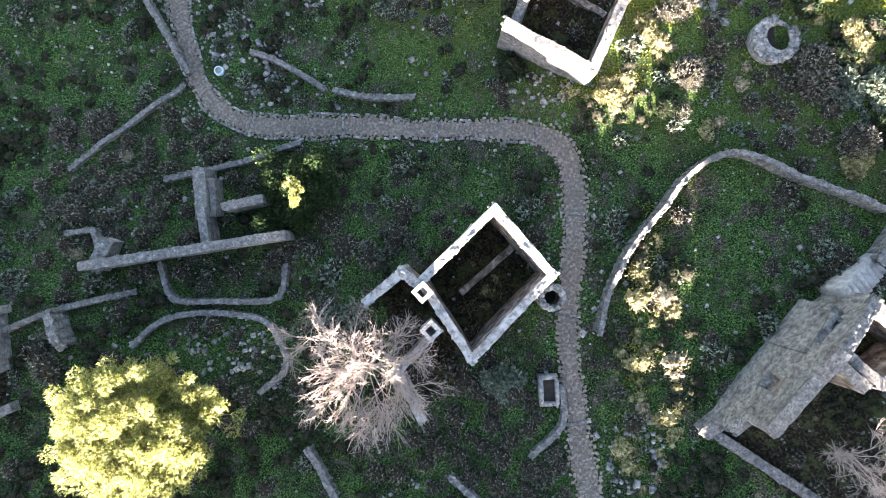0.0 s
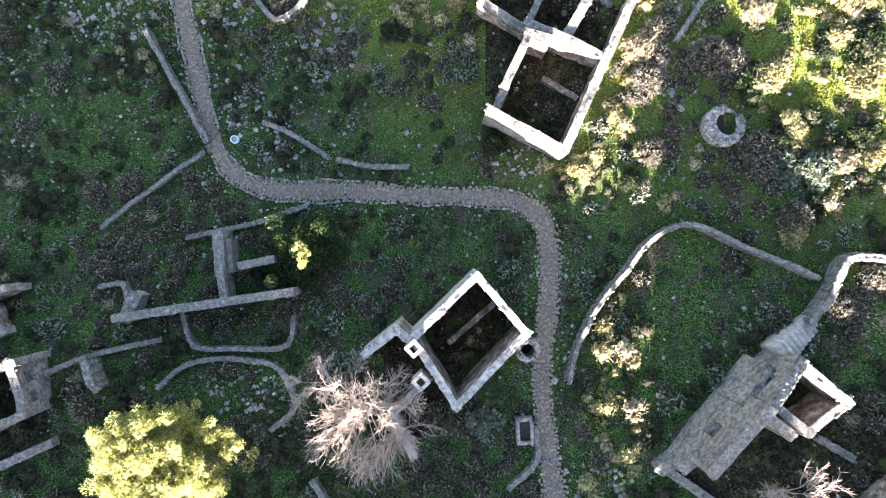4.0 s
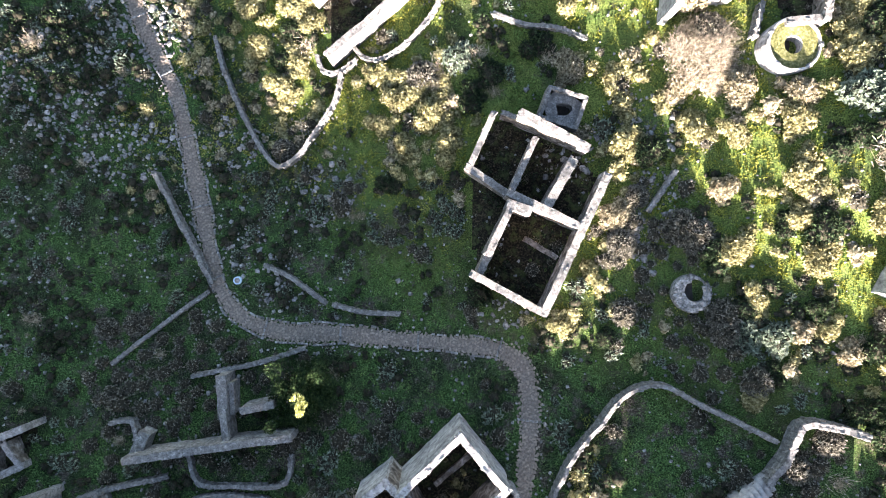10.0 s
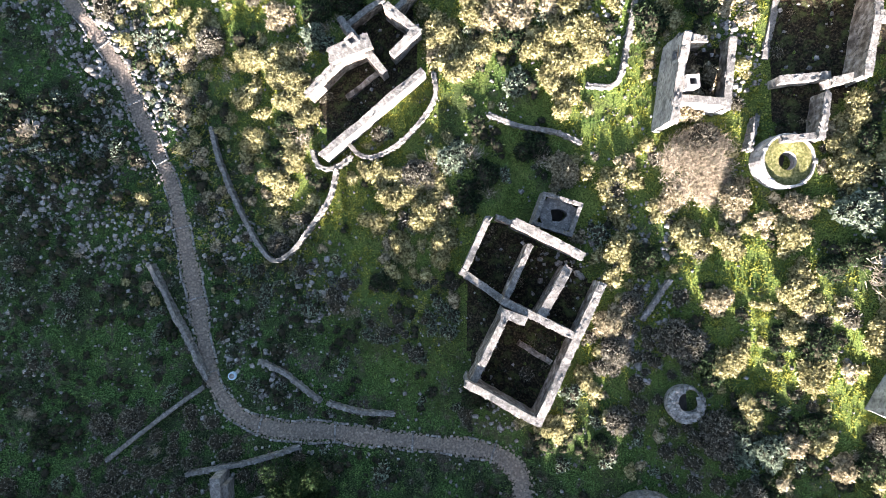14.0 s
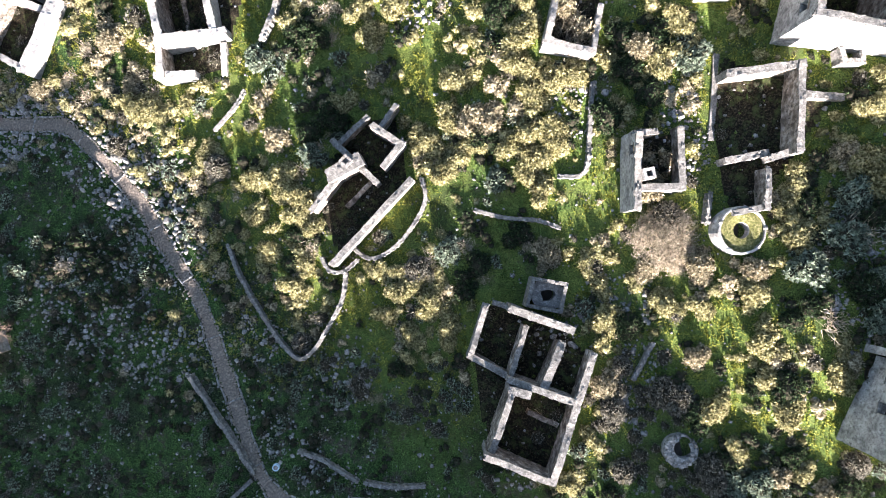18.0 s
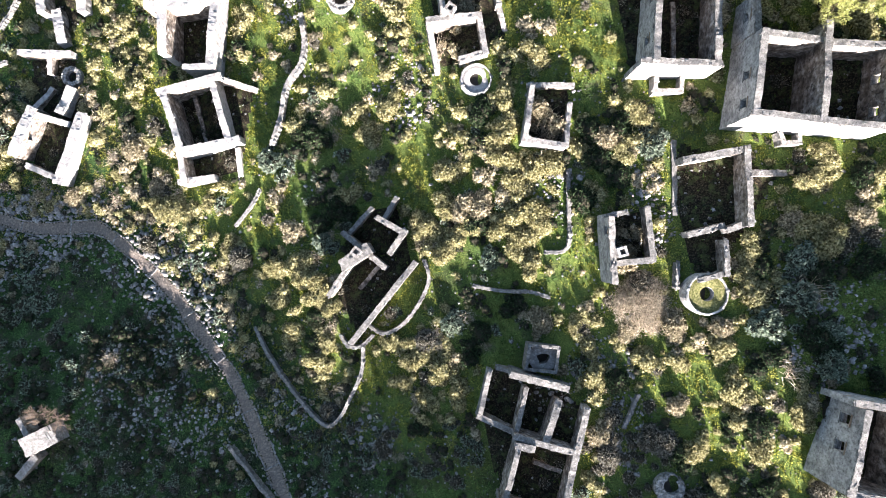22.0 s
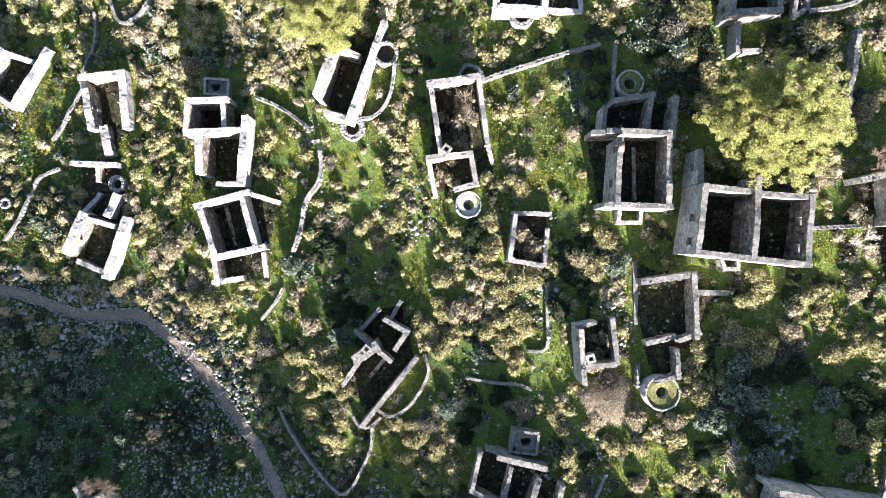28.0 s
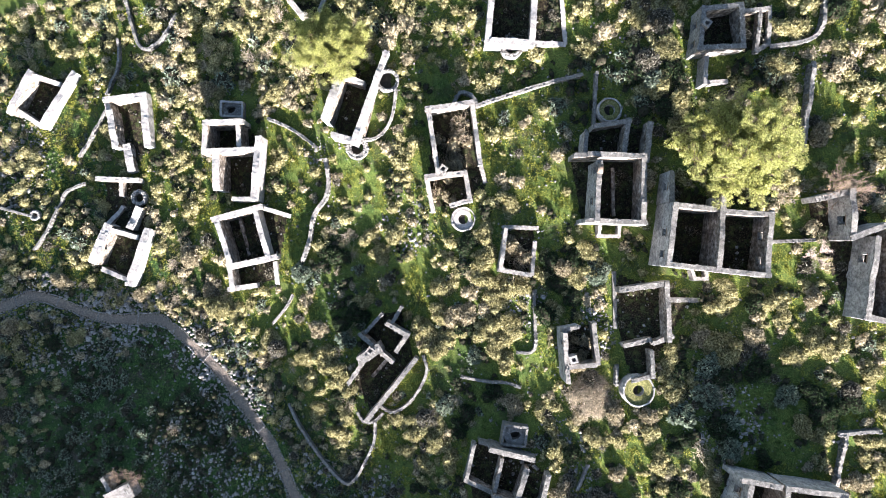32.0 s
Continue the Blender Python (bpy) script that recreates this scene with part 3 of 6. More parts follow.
def ring(name, x, y, ro, ri, h, label, category, roof=False, gap=0.0, off=(0, 0), bare=False):
    """A round stone well head or cistern: a ring wall of blocks round a dark shaft."""
    z = float(ground_z(x, y))
    ob = thing(name, x, y, z, label, category)
    r = np.random.default_rng(int(abs(x * 31 + y)) + 4)
    n = 40
    vs, fs = [], []
    prof = [(ro, -0.6), (ro, h - 0.12), (ro - 0.08, h)] + ([(ro - 0.2, h), (ro - 0.24, h - 0.4), (ri + 0.25, h - 0.35), (ri + 0.05, h - 0.25), (ri, -0.55)] if roof else [(ri + 0.05, h), (ri, h - 0.1), (ri, -0.55)])
    m = len(prof)
    for k in range(n):
        a = 2 * math.pi * k / n
        for rr, zz in prof:
            d = 1 + 0.03 * noise.noise(Vector((math.cos(a) * 3 + x, math.sin(a) * 3, zz)))
            drop = -0.6 * h if gap and abs((a - gap + math.pi) % (2 * math.pi) - math.pi) < 0.5 and zz > 0 else 0
            e = 1 if rr < (ro + ri) / 2 else 0
            vs.append((rr * d * math.cos(a) + e * off[0], rr * d * math.sin(a) + e * off[1], zz + drop))
    for k in range(n):
        b = ((k + 1) % n) * m
        fs += [(k * m + j, b + j, b + j + 1, k * m + j + 1) for j in range(m - 1)]
    part("ring_wall", mesh_from("ring_wall", [Vector(v) for v in vs], fs, M_PLASTER if roof else M_FIELD), ob)
    # flat dark disc stands for the shaded depth of the shaft
    dv = [(ri * 1.02 * math.cos(2 * math.pi * k / 24) + off[0], ri * 1.02 * math.sin(2 * math.pi * k / 24) + off[1], 0.06) for k in range(24)]
    part("shaft", mesh_from("shaft", [Vector(v) for v in dv], [tuple(range(24))], M_HOLE), ob, "dark shaft")
    it = []
    for rr in (np.linspace(ri + 0.14, ro - 0.12, 2) if not roof else (ro - 0.12,)):
        k = int(2 * math.pi * rr / 0.36)
        for a in np.arange(k) * 2 * math.pi / k:
            d = abs((a - gap + math.pi) % (2 * math.pi) - math.pi) < 0.5 and gap
            if not d:
                it.append((rr * math.cos(a), rr * math.sin(a), h + r.uniform(-0.09, -0.03), r.uniform(0.3, 0.52), r.uniform(0.26, 0.4), 0.16, a + math.pi / 2 + r.normal() * 0.2))
    if roof:
        tv = [(rr * math.cos(2 * math.pi * k / 40), rr * math.sin(2 * math.pi * k / 40), h - dz_) for k in range(40) for rr, dz_ in ((ro - 0.2, 0.2), ((ro + ri) / 2, 0.14), (ri + 0.05, 0.22))]
        tf = [(3 * k + j, 3 * ((k + 1) % 40) + j, 3 * ((k + 1) % 40) + j + 1, 3 * k + j + 1) for k in range(40) for j in (0, 1)]
        part("cistern_top", mesh_from("ring_top", [Vector(v) for v in tv], tf, M_WHITE if bare else M_MAT), ob, "pale plastered top" if bare else "olive-brown grass and moss grown over the top")
        it = it[:: 7]
    v, f = stone_blocks(it, 5)
    part("rim", fast_mesh("rim", v, f, M_FIELD), ob, kind="stuff")
    FOOT.append((x, y, x + 0.01, y, ro))
    return ob


def box_cistern(h, pts, hole, z):
    """A cistern box against the house: low walls round a sunken top with a broken mouth."""
    c = np.mean(pts, 0)
    pts = sorted(pts, key=lambda p: math.atan2(p[1] - c[1], p[0] - c[0]))
    b, k8 = z - 3.0, 16
    inner = [(p[0] + (c[0] - p[0]) * 0.2, p[1] + (c[1] - p[1]) * 0.2) for p in pts]
    mouth = [(hole[0] + 0.62 * (1 + 0.25 * math.sin(3 * a + 1)) * math.cos(a), hole[1] + 0.62 * (1 + 0.2 * math.cos(2 * a)) * math.sin(a)) for a in (2 * math.pi * k / k8 for k in range(k8))]
    vs = [(x, y, b) for x, y in pts] + [(x, y, z + 0.3) for x, y in pts] + [(x, y, z + 0.28) for x, y in inner] + [(x, y, z - 0.15) for x, y in inner]
    fs = []
    for k in range(4):
        m = (k + 1) % 4
        fs += [(k, m, 4 + m, 4 + k), (4 + k, 4 + m, 8 + m, 8 + k), (8 + k, 8 + m, 12 + m, 12 + k)]
    h.put("cistern", vs, fs, M_GREY, "grey stone cistern box with raised rim")
    ring_ = []
    for x, y in mouth:
        d = Vector((x - hole[0], y - hole[1])).normalized()
        best = 9.0
        for k in range(4):
            (ax, ay), (bx_, by_) = inner[k], inner[(k + 1) % 4]
            n_ = Vector((by_ - ay, ax - bx_)).normalized()
            den = d.dot(n_)
            if den > 1e-4:
                best = min(best, n_.dot(Vector((ax - hole[0], ay - hole[1]))) / den)
        ring_.append((hole[0] + d.x * best, hole[1] + d.y * best))
    v2 = [(x, y, z - 0.14) for x, y in ring_] + [(x, y, z - 0.1) for x, y in mouth] + [(x, y, z - 1.2) for x, y in mouth]
    f2 = []
    for k in range(k8):
        m = (k + 1) % k8
        f2 += [(k, m, k8 + m, k8 + k), (k8 + k, k8 + m, 2 * k8 + m, 2 * k8 + k)]
    h.put("cistern_top", v2, f2, M_GREY, "mossy sunken cistern top")
    # near-black sheet stands for the shaded depth below the mouth
    h.put("cistern_mouth", [(x, y, z - 1.1) for x, y in mouth], [tuple(range(k8))], M_HOLE, "dark cistern mouth")
    for k in range(4):
        m = (k + 1) % 4
        (ax, ay), (bx, by) = [(p[0] + (c[0] - p[0]) * 0.1, p[1] + (c[1] - p[1]) * 0.1) for p in (pts[k], pts[m])]
        L = math.hypot(bx - ax, by - ay)
        for a in np.arange(0.15, L, 0.36):
            h.crown.append((ax + (bx - ax) * a / L, ay + (by - ay) * a / L, z + 0.26, 0.36, 0.34, 0.16, math.atan2(by - ay, bx - ax)))
    rub(*pts[0], *pts[2], 1.4)


# ---- houses ----
h = House("ruined_house", "roofless stone house with thick pale plastered walls", 0.09, -3.44, material=M_PLASTER, cap=M_PLASTER)
h.wall(3.08, 2.38, 6.46, -1.54, .62, 0.85, 0.85)
h.wall(6.46, -1.54, 1.71, -6.53, .62, 0.85, 0.85)
h.wall(1.71, -6.53, -1.31, -1.91, .62, 0.85, 0.85)
h.wall(-1.31, -1.91, 3.08, 2.38, .62, 0.85, 0.85)
h.wall(-4.59, -3.12, -2.45, -1.4, .7, -0.3, -0.1)
h.wall(-2.45, -1.4, -1.31, -2.32, .7, -0.1, 0.3)
h.wall(-0.49, -5.21, -2.91, -7.84, .6, -1, -1.5)
h.wall(-2.89, -7.8, -1.39, -10.74, .7, -1.3, -1.7)
h.chimney(-1.19, -2.52, 1.15, turn=0.75)
h.chimney(-0.7, -4.78, 1.15, turn=0.75)
h.low(1.36, -2.79, 4.93, 0.41)
h.done()
h = House("ruined_house", "roofless long stone house with several open rooms", 7.66, 20.4, cap=M_GREY)
h.wall(4.11, 14.19, 9.4, 11.39, .7, -1.4, -1.4)
h.wall(9.56, 11.51, 14.22, 22.01, .8, -1.4, -1.4)
h.wall(4.38, 14.12, 5.21, 15.9, .7, -2.4, -2)
h.wall(5.17, 16.09, 6.9, 19.73, .7, -1.4, -1.4)
h.wall(6.9, 19.73, 8.1, 19.31, .9, -1.4, -1.4)
h.wall(6.84, 20.63, 11.91, 18.24, .75, -1.7, -1.4)
h.wall(11.56, 23.1, 9.63, 19.66, .9, -1.8, -1.7)
h.wall(8.69, 24.89, 6.83, 20.59, .6, -2.3, -2.4)
h.wall(7.73, 26.8, 12.69, 24.41, .85, -1.6, -1.9)
h.wall(5.45, 27.12, 3.6, 22.83, .6, -3.4, -3.4)
h.wall(3.6, 22.83, 6.81, 20.67, .7, -3.4, -3)
h.wall(6.39, 27.31, 8.17, 26.64, .5, -3.6, -3.2)
box_cistern(h, [(9.85, 29.44), (13.03, 28.52), (12.16, 25.85), (8.93, 26.84)], (11.08, 27.58), -3.13)
h.low(8.37, 17.07, 10.64, 15.72)
h.done()
h = House("ruined_house", "ruined stone house with broken walls and a chimney corner", -4.3, 42.04, cap=M_GREY)
h.wall(-8.28, 32.66, -0.2, 39.57, .75, -5.4, -5)
h.wall(-7.04, 44.1, -3.44, 39.8, .7, -5.8, -5.6)
h.wall(-9.83, 38.03, -6.76, 41.06, .7, -6, -5.4)
h.wall(-7.26, 41.04, -5.05, 41.94, 1.6, -5, -5)
h.wall(-3.02, 45.02, -0.66, 43.02, .75, -5, -5)
h.wall(-0.65, 43.12, -2.49, 41.25, .75, -5, -5)
h.wall(-0.89, 46.79, -2.46, 44.99, .6, -5.8, -5.5)
h.wall(-6.95, 43.96, -3.8, 46.34, .6, -6.6, -6.8)
h.low(-6.61, 38.06, -4, 40.16)
h.chimney(-5.97, 41.98, -4.7, turn=0.75)
h.done()
h = House("ruined_house", "tall ruined two-storey house with a long grey wall", 19.81, -8.38, material=M_WALL, cap=M_GREY, heart=(23.5, -11.5))
h.wall(16.1, -11.0, 16.95, -10.26, 1.0, 0.1, 0.6, ragged=0.3)
h.wall(16.95, -10.26, 17.55, -9.46, 1.0, 1.7, 2.3, ragged=0.4)
h.wall(17.55, -9.46, 20.5, -5.6, 1.0, 4.35, 4.95, [(2.05, 3.05, 1.35, 2.9)])
h.wall(20.5, -5.6, 22.0, -3.75, 1.2, 3.1, 2.5, ragged=0.3)
h.wall(17.2, -10.6, 18.6, -8.9, 0.5, 0.2, 0.4)
h.wall(16.0, -10.9, 22.9, -15.4, .75, -0.2, -0.2)
h.wall(20.55, -5.85, 22.5, -7.35, .8, 4.7, 4.2, ragged=0.35)
h.wall(23.6, -17.6, 31.5, -10.4, 0.7, 4.2, 4.2)  # unseen closing wall, added with the next to keep sun out of the ruin
h.wall(31.5, -10.4, 31.7, -6.4, 0.7, 4.2, 3.2)
h.chimney(21.75, -4.3, 2.8, 1.1, turn=0.9)
h.done()
h = House("ruined_house", "tall open stone room at the end of the ruin", 25.3, -7.1, material=M_WALL, cap=M_GREY, heart=(24.1, -5.1))
h.wall(21.3, -5.2, 23.5, -2.95, .85, 4.5, 3.4)
h.wall(23.5, -2.95, 26.6, -5.5, .75, 3.4, 3.3)
h.wall(26.6, -5.5, 24.2, -7.45, .7, 3.3, 3.0)
h.wall(24.2, -7.45, 21.5, -5.45, .7, 3.0, 4.0)
h.wall(26.42, -8.63, 28.47, -9.83, .6, 0.9, 0.9)
h.done()
h = House("ruined_house", "narrow roofless stone house with a high grey wall", 20.48, 38.21, material=M_PLASTER, cap=M_GREY)
h.wall(19.23, 40.3, 18.61, 34.52, .7, 1.7, 1.2, [(0.82, 1.62, -0.1, 0.9)])
h.wall(18.89, 36.12, 22.27, 35.81, .7, 0.9, 0.9)
h.wall(23.32, 40.65, 22.98, 35.76, .7, 0.1, 0.1)
h.wall(19.3, 40.7, 21.2, 40.75, .6, 0.6, 0.0)
h.chimney(19.7, 37.1, 1.6, turn=0.1)
h.done()
h = House("ruined_house", "roofless stone house with three standing walls", 29.85, 39.18, cap=M_GREY)
h.wall(27.2, 44.52, 32.37, 44.39, .8, 1.8, 3)
h.wall(32.36, 44.31, 31.4, 37.54, .7, 3, 3)
h.wall(27.13, 46.53, 26.13, 39.75, .6, -0.6, -0.6)
h.wall(26.59, 37.51, 29.47, 37.75, .7, 1, 1.4)
h.wall(30.02, 37.29, 31.96, 37.75, .7, 1.6, 2.2)
h.wall(33.08, 42.14, 35.96, 41.56, .7, 1.7, 1.7)
h.wall(29.37, 36.2, 28.92, 33.25, .6, 1.8, 1.8)
h.wall(26.62, 33.1, 29.05, 33.35, .6, 1.4, 1.6)
h.done()
h = House("ruined_house", "roofless rectangular stone house full of dry weeds", 9.99, 64.24)
h.wall(7.76, 71.85, 13.42, 71.59, .8, -1.02, -1.02)
h.wall(7.81, 71.69, 7.53, 63.59, .7, -1.02, -1.02)
h.wall(13.52, 71.35, 13.11, 63.71, .7, -1.02, -1.02)
h.wall(13.2, 63.85, 13.37, 61.34, .6, -2.02, -2.62)
h.wall(6.13, 63.3, 10.59, 62.9, .7, -1.32, -1.32)
h.wall(5.93, 63.11, 5.95, 58.96, .7, -1.82, -2.52)
h.wall(11.04, 62.86, 10.96, 59.29, .7, -1.62, -1.62)
h.wall(8.55, 59.12, 10.99, 59.32, .7, -2.22, -2.02)
h.chimney(8.23, 63.78, -0.72, turn=0.75)
h.done()
h = House("ruined_house", "small square ruined room overgrown with dry brush", 15.72, 51.48)
h.wall(14.69, 54.5, 13.04, 49.67, .65, -0.41, -0.41)
h.wall(13.04, 49.67, 16.6, 48.33, .65, -0.41, -0.41)
h.wall(14.63, 54.98, 18.67, 54.06, .6, -1.01, -1.01)
h.wall(18.12, 52.24, 16.94, 48.41, .6, -1.11, -0.61)
h.done()
h = House("ruined_house", "tall roofless house with pale plaster and a window", 28.67, 60.13, material=M_PLASTER, cap=M_GREY)
h.wall(26.67, 60.29, 25.01, 53.74, .7, 4.3, 4.3, [(0.58, 1.48, 2.7, 4.6), (4.34, 5.14, 1.9, 3)])
h.wall(24.05, 53.78, 30.62, 52.26, .7, 4.3, 4.3)
h.wall(32.01, 59.55, 30.51, 52.42, .8, 4.3, 4.3)
h.wall(25.87, 61.58, 32.12, 60.08, .75, 4.1, 4.3)
h.wall(24.46, 61.84, 25.96, 61.49, .7, 3.3, 3.7)
h.wall(26.31, 64.35, 25.59, 61.87, .6, 2.3, 2.7)
h.wall(27.53, 64.97, 31.56, 64.77, .7, 2.9, 2.9)
h.wall(31.42, 64.79, 30.08, 61.02, .7, 2.9, 3.5)
h.wall(33.89, 63.81, 32.38, 59.65, .8, 3.3, 4.1)
h.low(29.16, 59.51, 28.2, 53.93)
h.done()
h = House("stone_shed", "small stone lean-to against the house front", 27.14, 51.79, "stone shed", "stone sheds")
h.wall(26.14, 52.98, 25.88, 51.6, .5, 1.2, 1.2)
h.wall(25.88, 51.6, 28.23, 51.15, .5, 1.2, 1.2)
h.wall(28.51, 52.24, 28.23, 51.15, .5, 1.2, 1.2)
h.done()
h = House("ruined_house", "large two-room roofless house with high walls", 37.59, 50.27, material=M_PLASTER, cap=M_GREY)
h.wall(33.73, 53.67, 31.67, 47.04, .75, 6.7, 6.7, [(3.1, 3.9, 4.1, 5.2), (5.66, 6.46, 4.1, 5.2)])
h.wall(31.67, 47.04, 42.65, 43.63, .7, 6.7, 6.7)
h.wall(39.34, 53.26, 37.16, 45.34, .75, 6.7, 6.7)
h.wall(44.38, 50.58, 42.52, 43.66, .75, 6.7, 6.7, [(2.43, 3.33, 4.4, 5.6), (5.3, 6.2, 4.4, 5.6)])
h.wall(33.73, 53.67, 39.24, 51.98, .7, 6.7, 6.4)
h.wall(39.27, 51.85, 44.35, 50.45, .7, 6.3, 6.7)
h.wall(34.7, 57.4, 33.8, 54.3, .7, 4.7, 5.6, [(1.4, 2.2, 3.4, 4.4)])
h.done()
h = House("stone_shed", "small stone oven box at the house front", 36.65, 44.46, "stone shed", "stone sheds")
h.wall(35.85, 45.17, 35.96, 44.3, .5, 2.76, 2.76)
h.wall(35.96, 44.3, 37.32, 44.05, .5, 2.76, 2.76)
h.wall(37.47, 44.86, 37.32, 44.05, .5, 2.76, 2.76)
h.done()
h = House("ruined_house", "tall roofless house beside a walled yard", 45.63, 72.58, cap=M_GREY)
h.wall(41.44, 75.47, 40.07, 71.06, .7, 6.2, 6.2, [(1.34, 2.14, 3.8, 4.9), (3.65, 4.45, 3.8, 4.9)])
h.wall(40.07, 71.06, 45, 70.38, .7, 6.2, 6.2)
h.wall(45.59, 74.82, 45.13, 70.36, .7, 6.2, 6.2)
h.wall(41.44, 75.47, 45.64, 75.08, .7, 6.2, 6.2)
h.wall(46.35, 74.48, 49.42, 74.39, .6, 5.4, 5.2)
h.wall(48.25, 73.93, 47.27, 69.79, .6, 5.2, 4.8)
h.wall(49.55, 74.36, 48.77, 70.38, .6, 5.2, 5)
h.wall(48.77, 70.38, 47.27, 69.79, .6, 5, 4.8)
h.chimney(41.22, 73.66, 6.5, turn=0.75)
h.done()
h = House("stone_shed", "low stone annex in deep shade", 41.43, 67.9, "stone shed", "stone sheds")
h.wall(41.2, 70.03, 40.39, 67.2, .6, 5.08, 5.08)
h.wall(40.69, 67.32, 43.44, 67.05, .6, 4.48, 4.08)
h.done()
h = House("ruined_house", "large grey ruined house with window openings", 53.35, 43.89, material=M_PLASTER, cap=M_GREY, heart=(56, 43))
h.wall(52.74, 51.44, 51.88, 46.33, .8, 8.5, 8.5, [(3.01, 4.01, 6.1, 7.4)])
h.wall(49.72, 51.26, 52.74, 51.44, .8, 7, 8.5)
h.wall(51.88, 46.33, 55.47, 46.94, .8, 8.5, 8.5)
h.wall(54.44, 45.59, 53.15, 41.59, .8, 8.5, 8.5, [(2, 3, 6.1, 7.4)])
h.wall(53.37, 41.53, 52.1, 37.09, .8, 8.2, 7.9)
h.wall(52.1, 37.09, 55.23, 35.85, .8, 7.9, 7.9)
h.wall(54.78, 36.01, 57.33, 45.94, .8, 8.5, 8.5)
h.done()
h = House("ruined_house", "tall roofless house with two windows in its grey wall", 36.61, 16.39, material=M_PLASTER, cap=M_GREY)
h.wall(35.24, 21.11, 39.07, 19.68, .75, 7.1, 7.1)
h.wall(35.94, 20.08, 33.29, 13.66, .75, 7.1, 7.1, [(0.97, 1.87, 4.1, 5.4), (3.4, 4.3, 4.1, 5.4)])
h.wall(33.29, 13.66, 38.03, 11.75, .75, 7.1, 7.1)
h.wall(38.03, 11.75, 40.02, 19.4, .75, 7.1, 7.1)
h.wall(40.05, 19.3, 46.4, 17.2, .75, 7.1, 7.1)
h.wall(46.4, 17.2, 44.7, 9.7, .75, 7.1, 7.1)
h.wall(44.7, 9.7, 38.1, 11.7, .75, 7.1, 7.1)
h.done()
h = House("ruined_house", "roofless stone house with bright sunlit walls", -51.7, 88.93, material=M_WHITE)
h.wall(-52.17, 92.73, -56.19, 87.57, 1.0, -16.24, -16.24)
h.wall(-52.02, 92.53, -48.32, 90.56, .7, -16.24, -16.84)
h.wall(-55.08, 87.33, -52.46, 84.71, .7, -16.84, -17.04)
h.wall(-45.61, 91.4, -51.75, 84.64, 1.0, -16.54, -16.54)
h.done()
h = House("ruined_house", "small roofless house with thick whitewashed walls", -37.89, 81.75, material=M_WHITE)
h.wall(-39.64, 83.43, -39.68, 78.56, 1.0, -13.71, -13.71, [(2.05, 2.85, -15.31, -14.31)])
h.wall(-39.76, 85.55, -34.41, 85.23, .8, -13.71, -13.71)
h.wall(-34.11, 85, -34.77, 77.8, 1.1, -13.71, -13.71)
h.wall(-39.95, 85.57, -39.8, 83.54, .8, -14.31, -14.01)
h.wall(-38.44, 77.99, -38.34, 74.79, 1.2, -14.71, -14.71)
h.done()
h = House("ruined_house", "roofless two-room house with white plastered walls", -20.9, 72.51, material=M_WHITE)
h.wall(-23.45, 77.63, -18.55, 76.86, .7, -8, -8)
h.wall(-23.45, 77.63, -24.38, 73.58, .7, -8, -8)
h.wall(-18.99, 76.85, -19.46, 73.51, .6, -8.3, -8.3)
h.wall(-24.38, 73.58, -17.73, 72.64, .75, -8, -8)
h.wall(-22.91, 72.73, -23.65, 68.42, 1.0, -8, -8.2)
h.wall(-16.52, 73.87, -18.69, 65.83, .9, -8, -8)
h.wall(-21.82, 66.34, -18.69, 65.71, .6, -8.8, -8.4)
box_cistern(h, [(-21.68, 81.11), (-18.32, 80.25), (-18.78, 78.01), (-22.14, 78.85)], (-20.49, 79.62), -10.95)
h.done()
h = House("ruined_house", "roofless house with an annex below it", -20.99, 58.74, material=M_WHITE)
h.wall(-24.98, 63.98, -18.32, 64.51, .75, -8.6, -8.6)
h.wall(-18.57, 64.62, -14.82, 62.62, .6, -9.4, -10)
h.wall(-24.69, 63.76, -23.83, 57.05, .75, -8.6, -8.6)
h.wall(-19.05, 64.16, -18.5, 57.51, .75, -8.6, -8.6)
h.wall(-23.86, 56.89, -17.52, 57.07, .75, -8.6, -8.6)
h.wall(-24.45, 57.14, -24.52, 53.67, .7, -9.4, -9.6)
h.wall(-24.92, 53.73, -21.52, 53.58, .7, -9.8, -10)
h.wall(-18.05, 56.08, -18.28, 53.45, .6, -10, -10.2)
h.low(-22.36, 63.92, -22, 58.32)
h.done()
h = House("ruined_house", "ruined house with a broad white leaning wall", -41.52, 66.31, material=M_WHITE)
h.wall(-43.2, 66.34, -46.1, 62.01, 1.3, -13.7, -13.7, [(3.11, 3.91, -15.2, -14.3)])
h.wall(-43.06, 66.14, -39.29, 64.21, .7, -13.7, -14.1)
h.wall(-37.43, 64.54, -41.35, 57.63, 1.2, -13.7, -13.7)
h.wall(-45.71, 60.32, -42.32, 58.09, .7, -15.1, -15.1)
h.wall(-43.61, 74.18, -37.61, 72.75, .7, -14.5, -14.3)
h.wall(-40.32, 73.25, -40.71, 71.21, .6, -14.9, -14.9)
h.wall(-38.35, 68.23, -39.81, 66.06, 1.1, -14.1, -14.1)
h.wall(-44.23, 66.77, -41.23, 69.22, .6, -15.1, -15.3)
h.done()
h = House("ruined_house", "long roofless house beneath a pine crown", -2.35, 75.45, material=M_WHITE)
h.wall(-2.82, 79.33, -5.8, 74.13, 1.1, -3.72, -3.72)
h.wall(-2.82, 79.33, -0.27, 77.79, .7, -3.72, -4.32)
h.wall(3.63, 80.87, -2.7, 70.23, .75, -3.72, -3.72)
h.wall(-5.32, 71.62, -2.73, 70.29, .7, -4.32, -4.02)
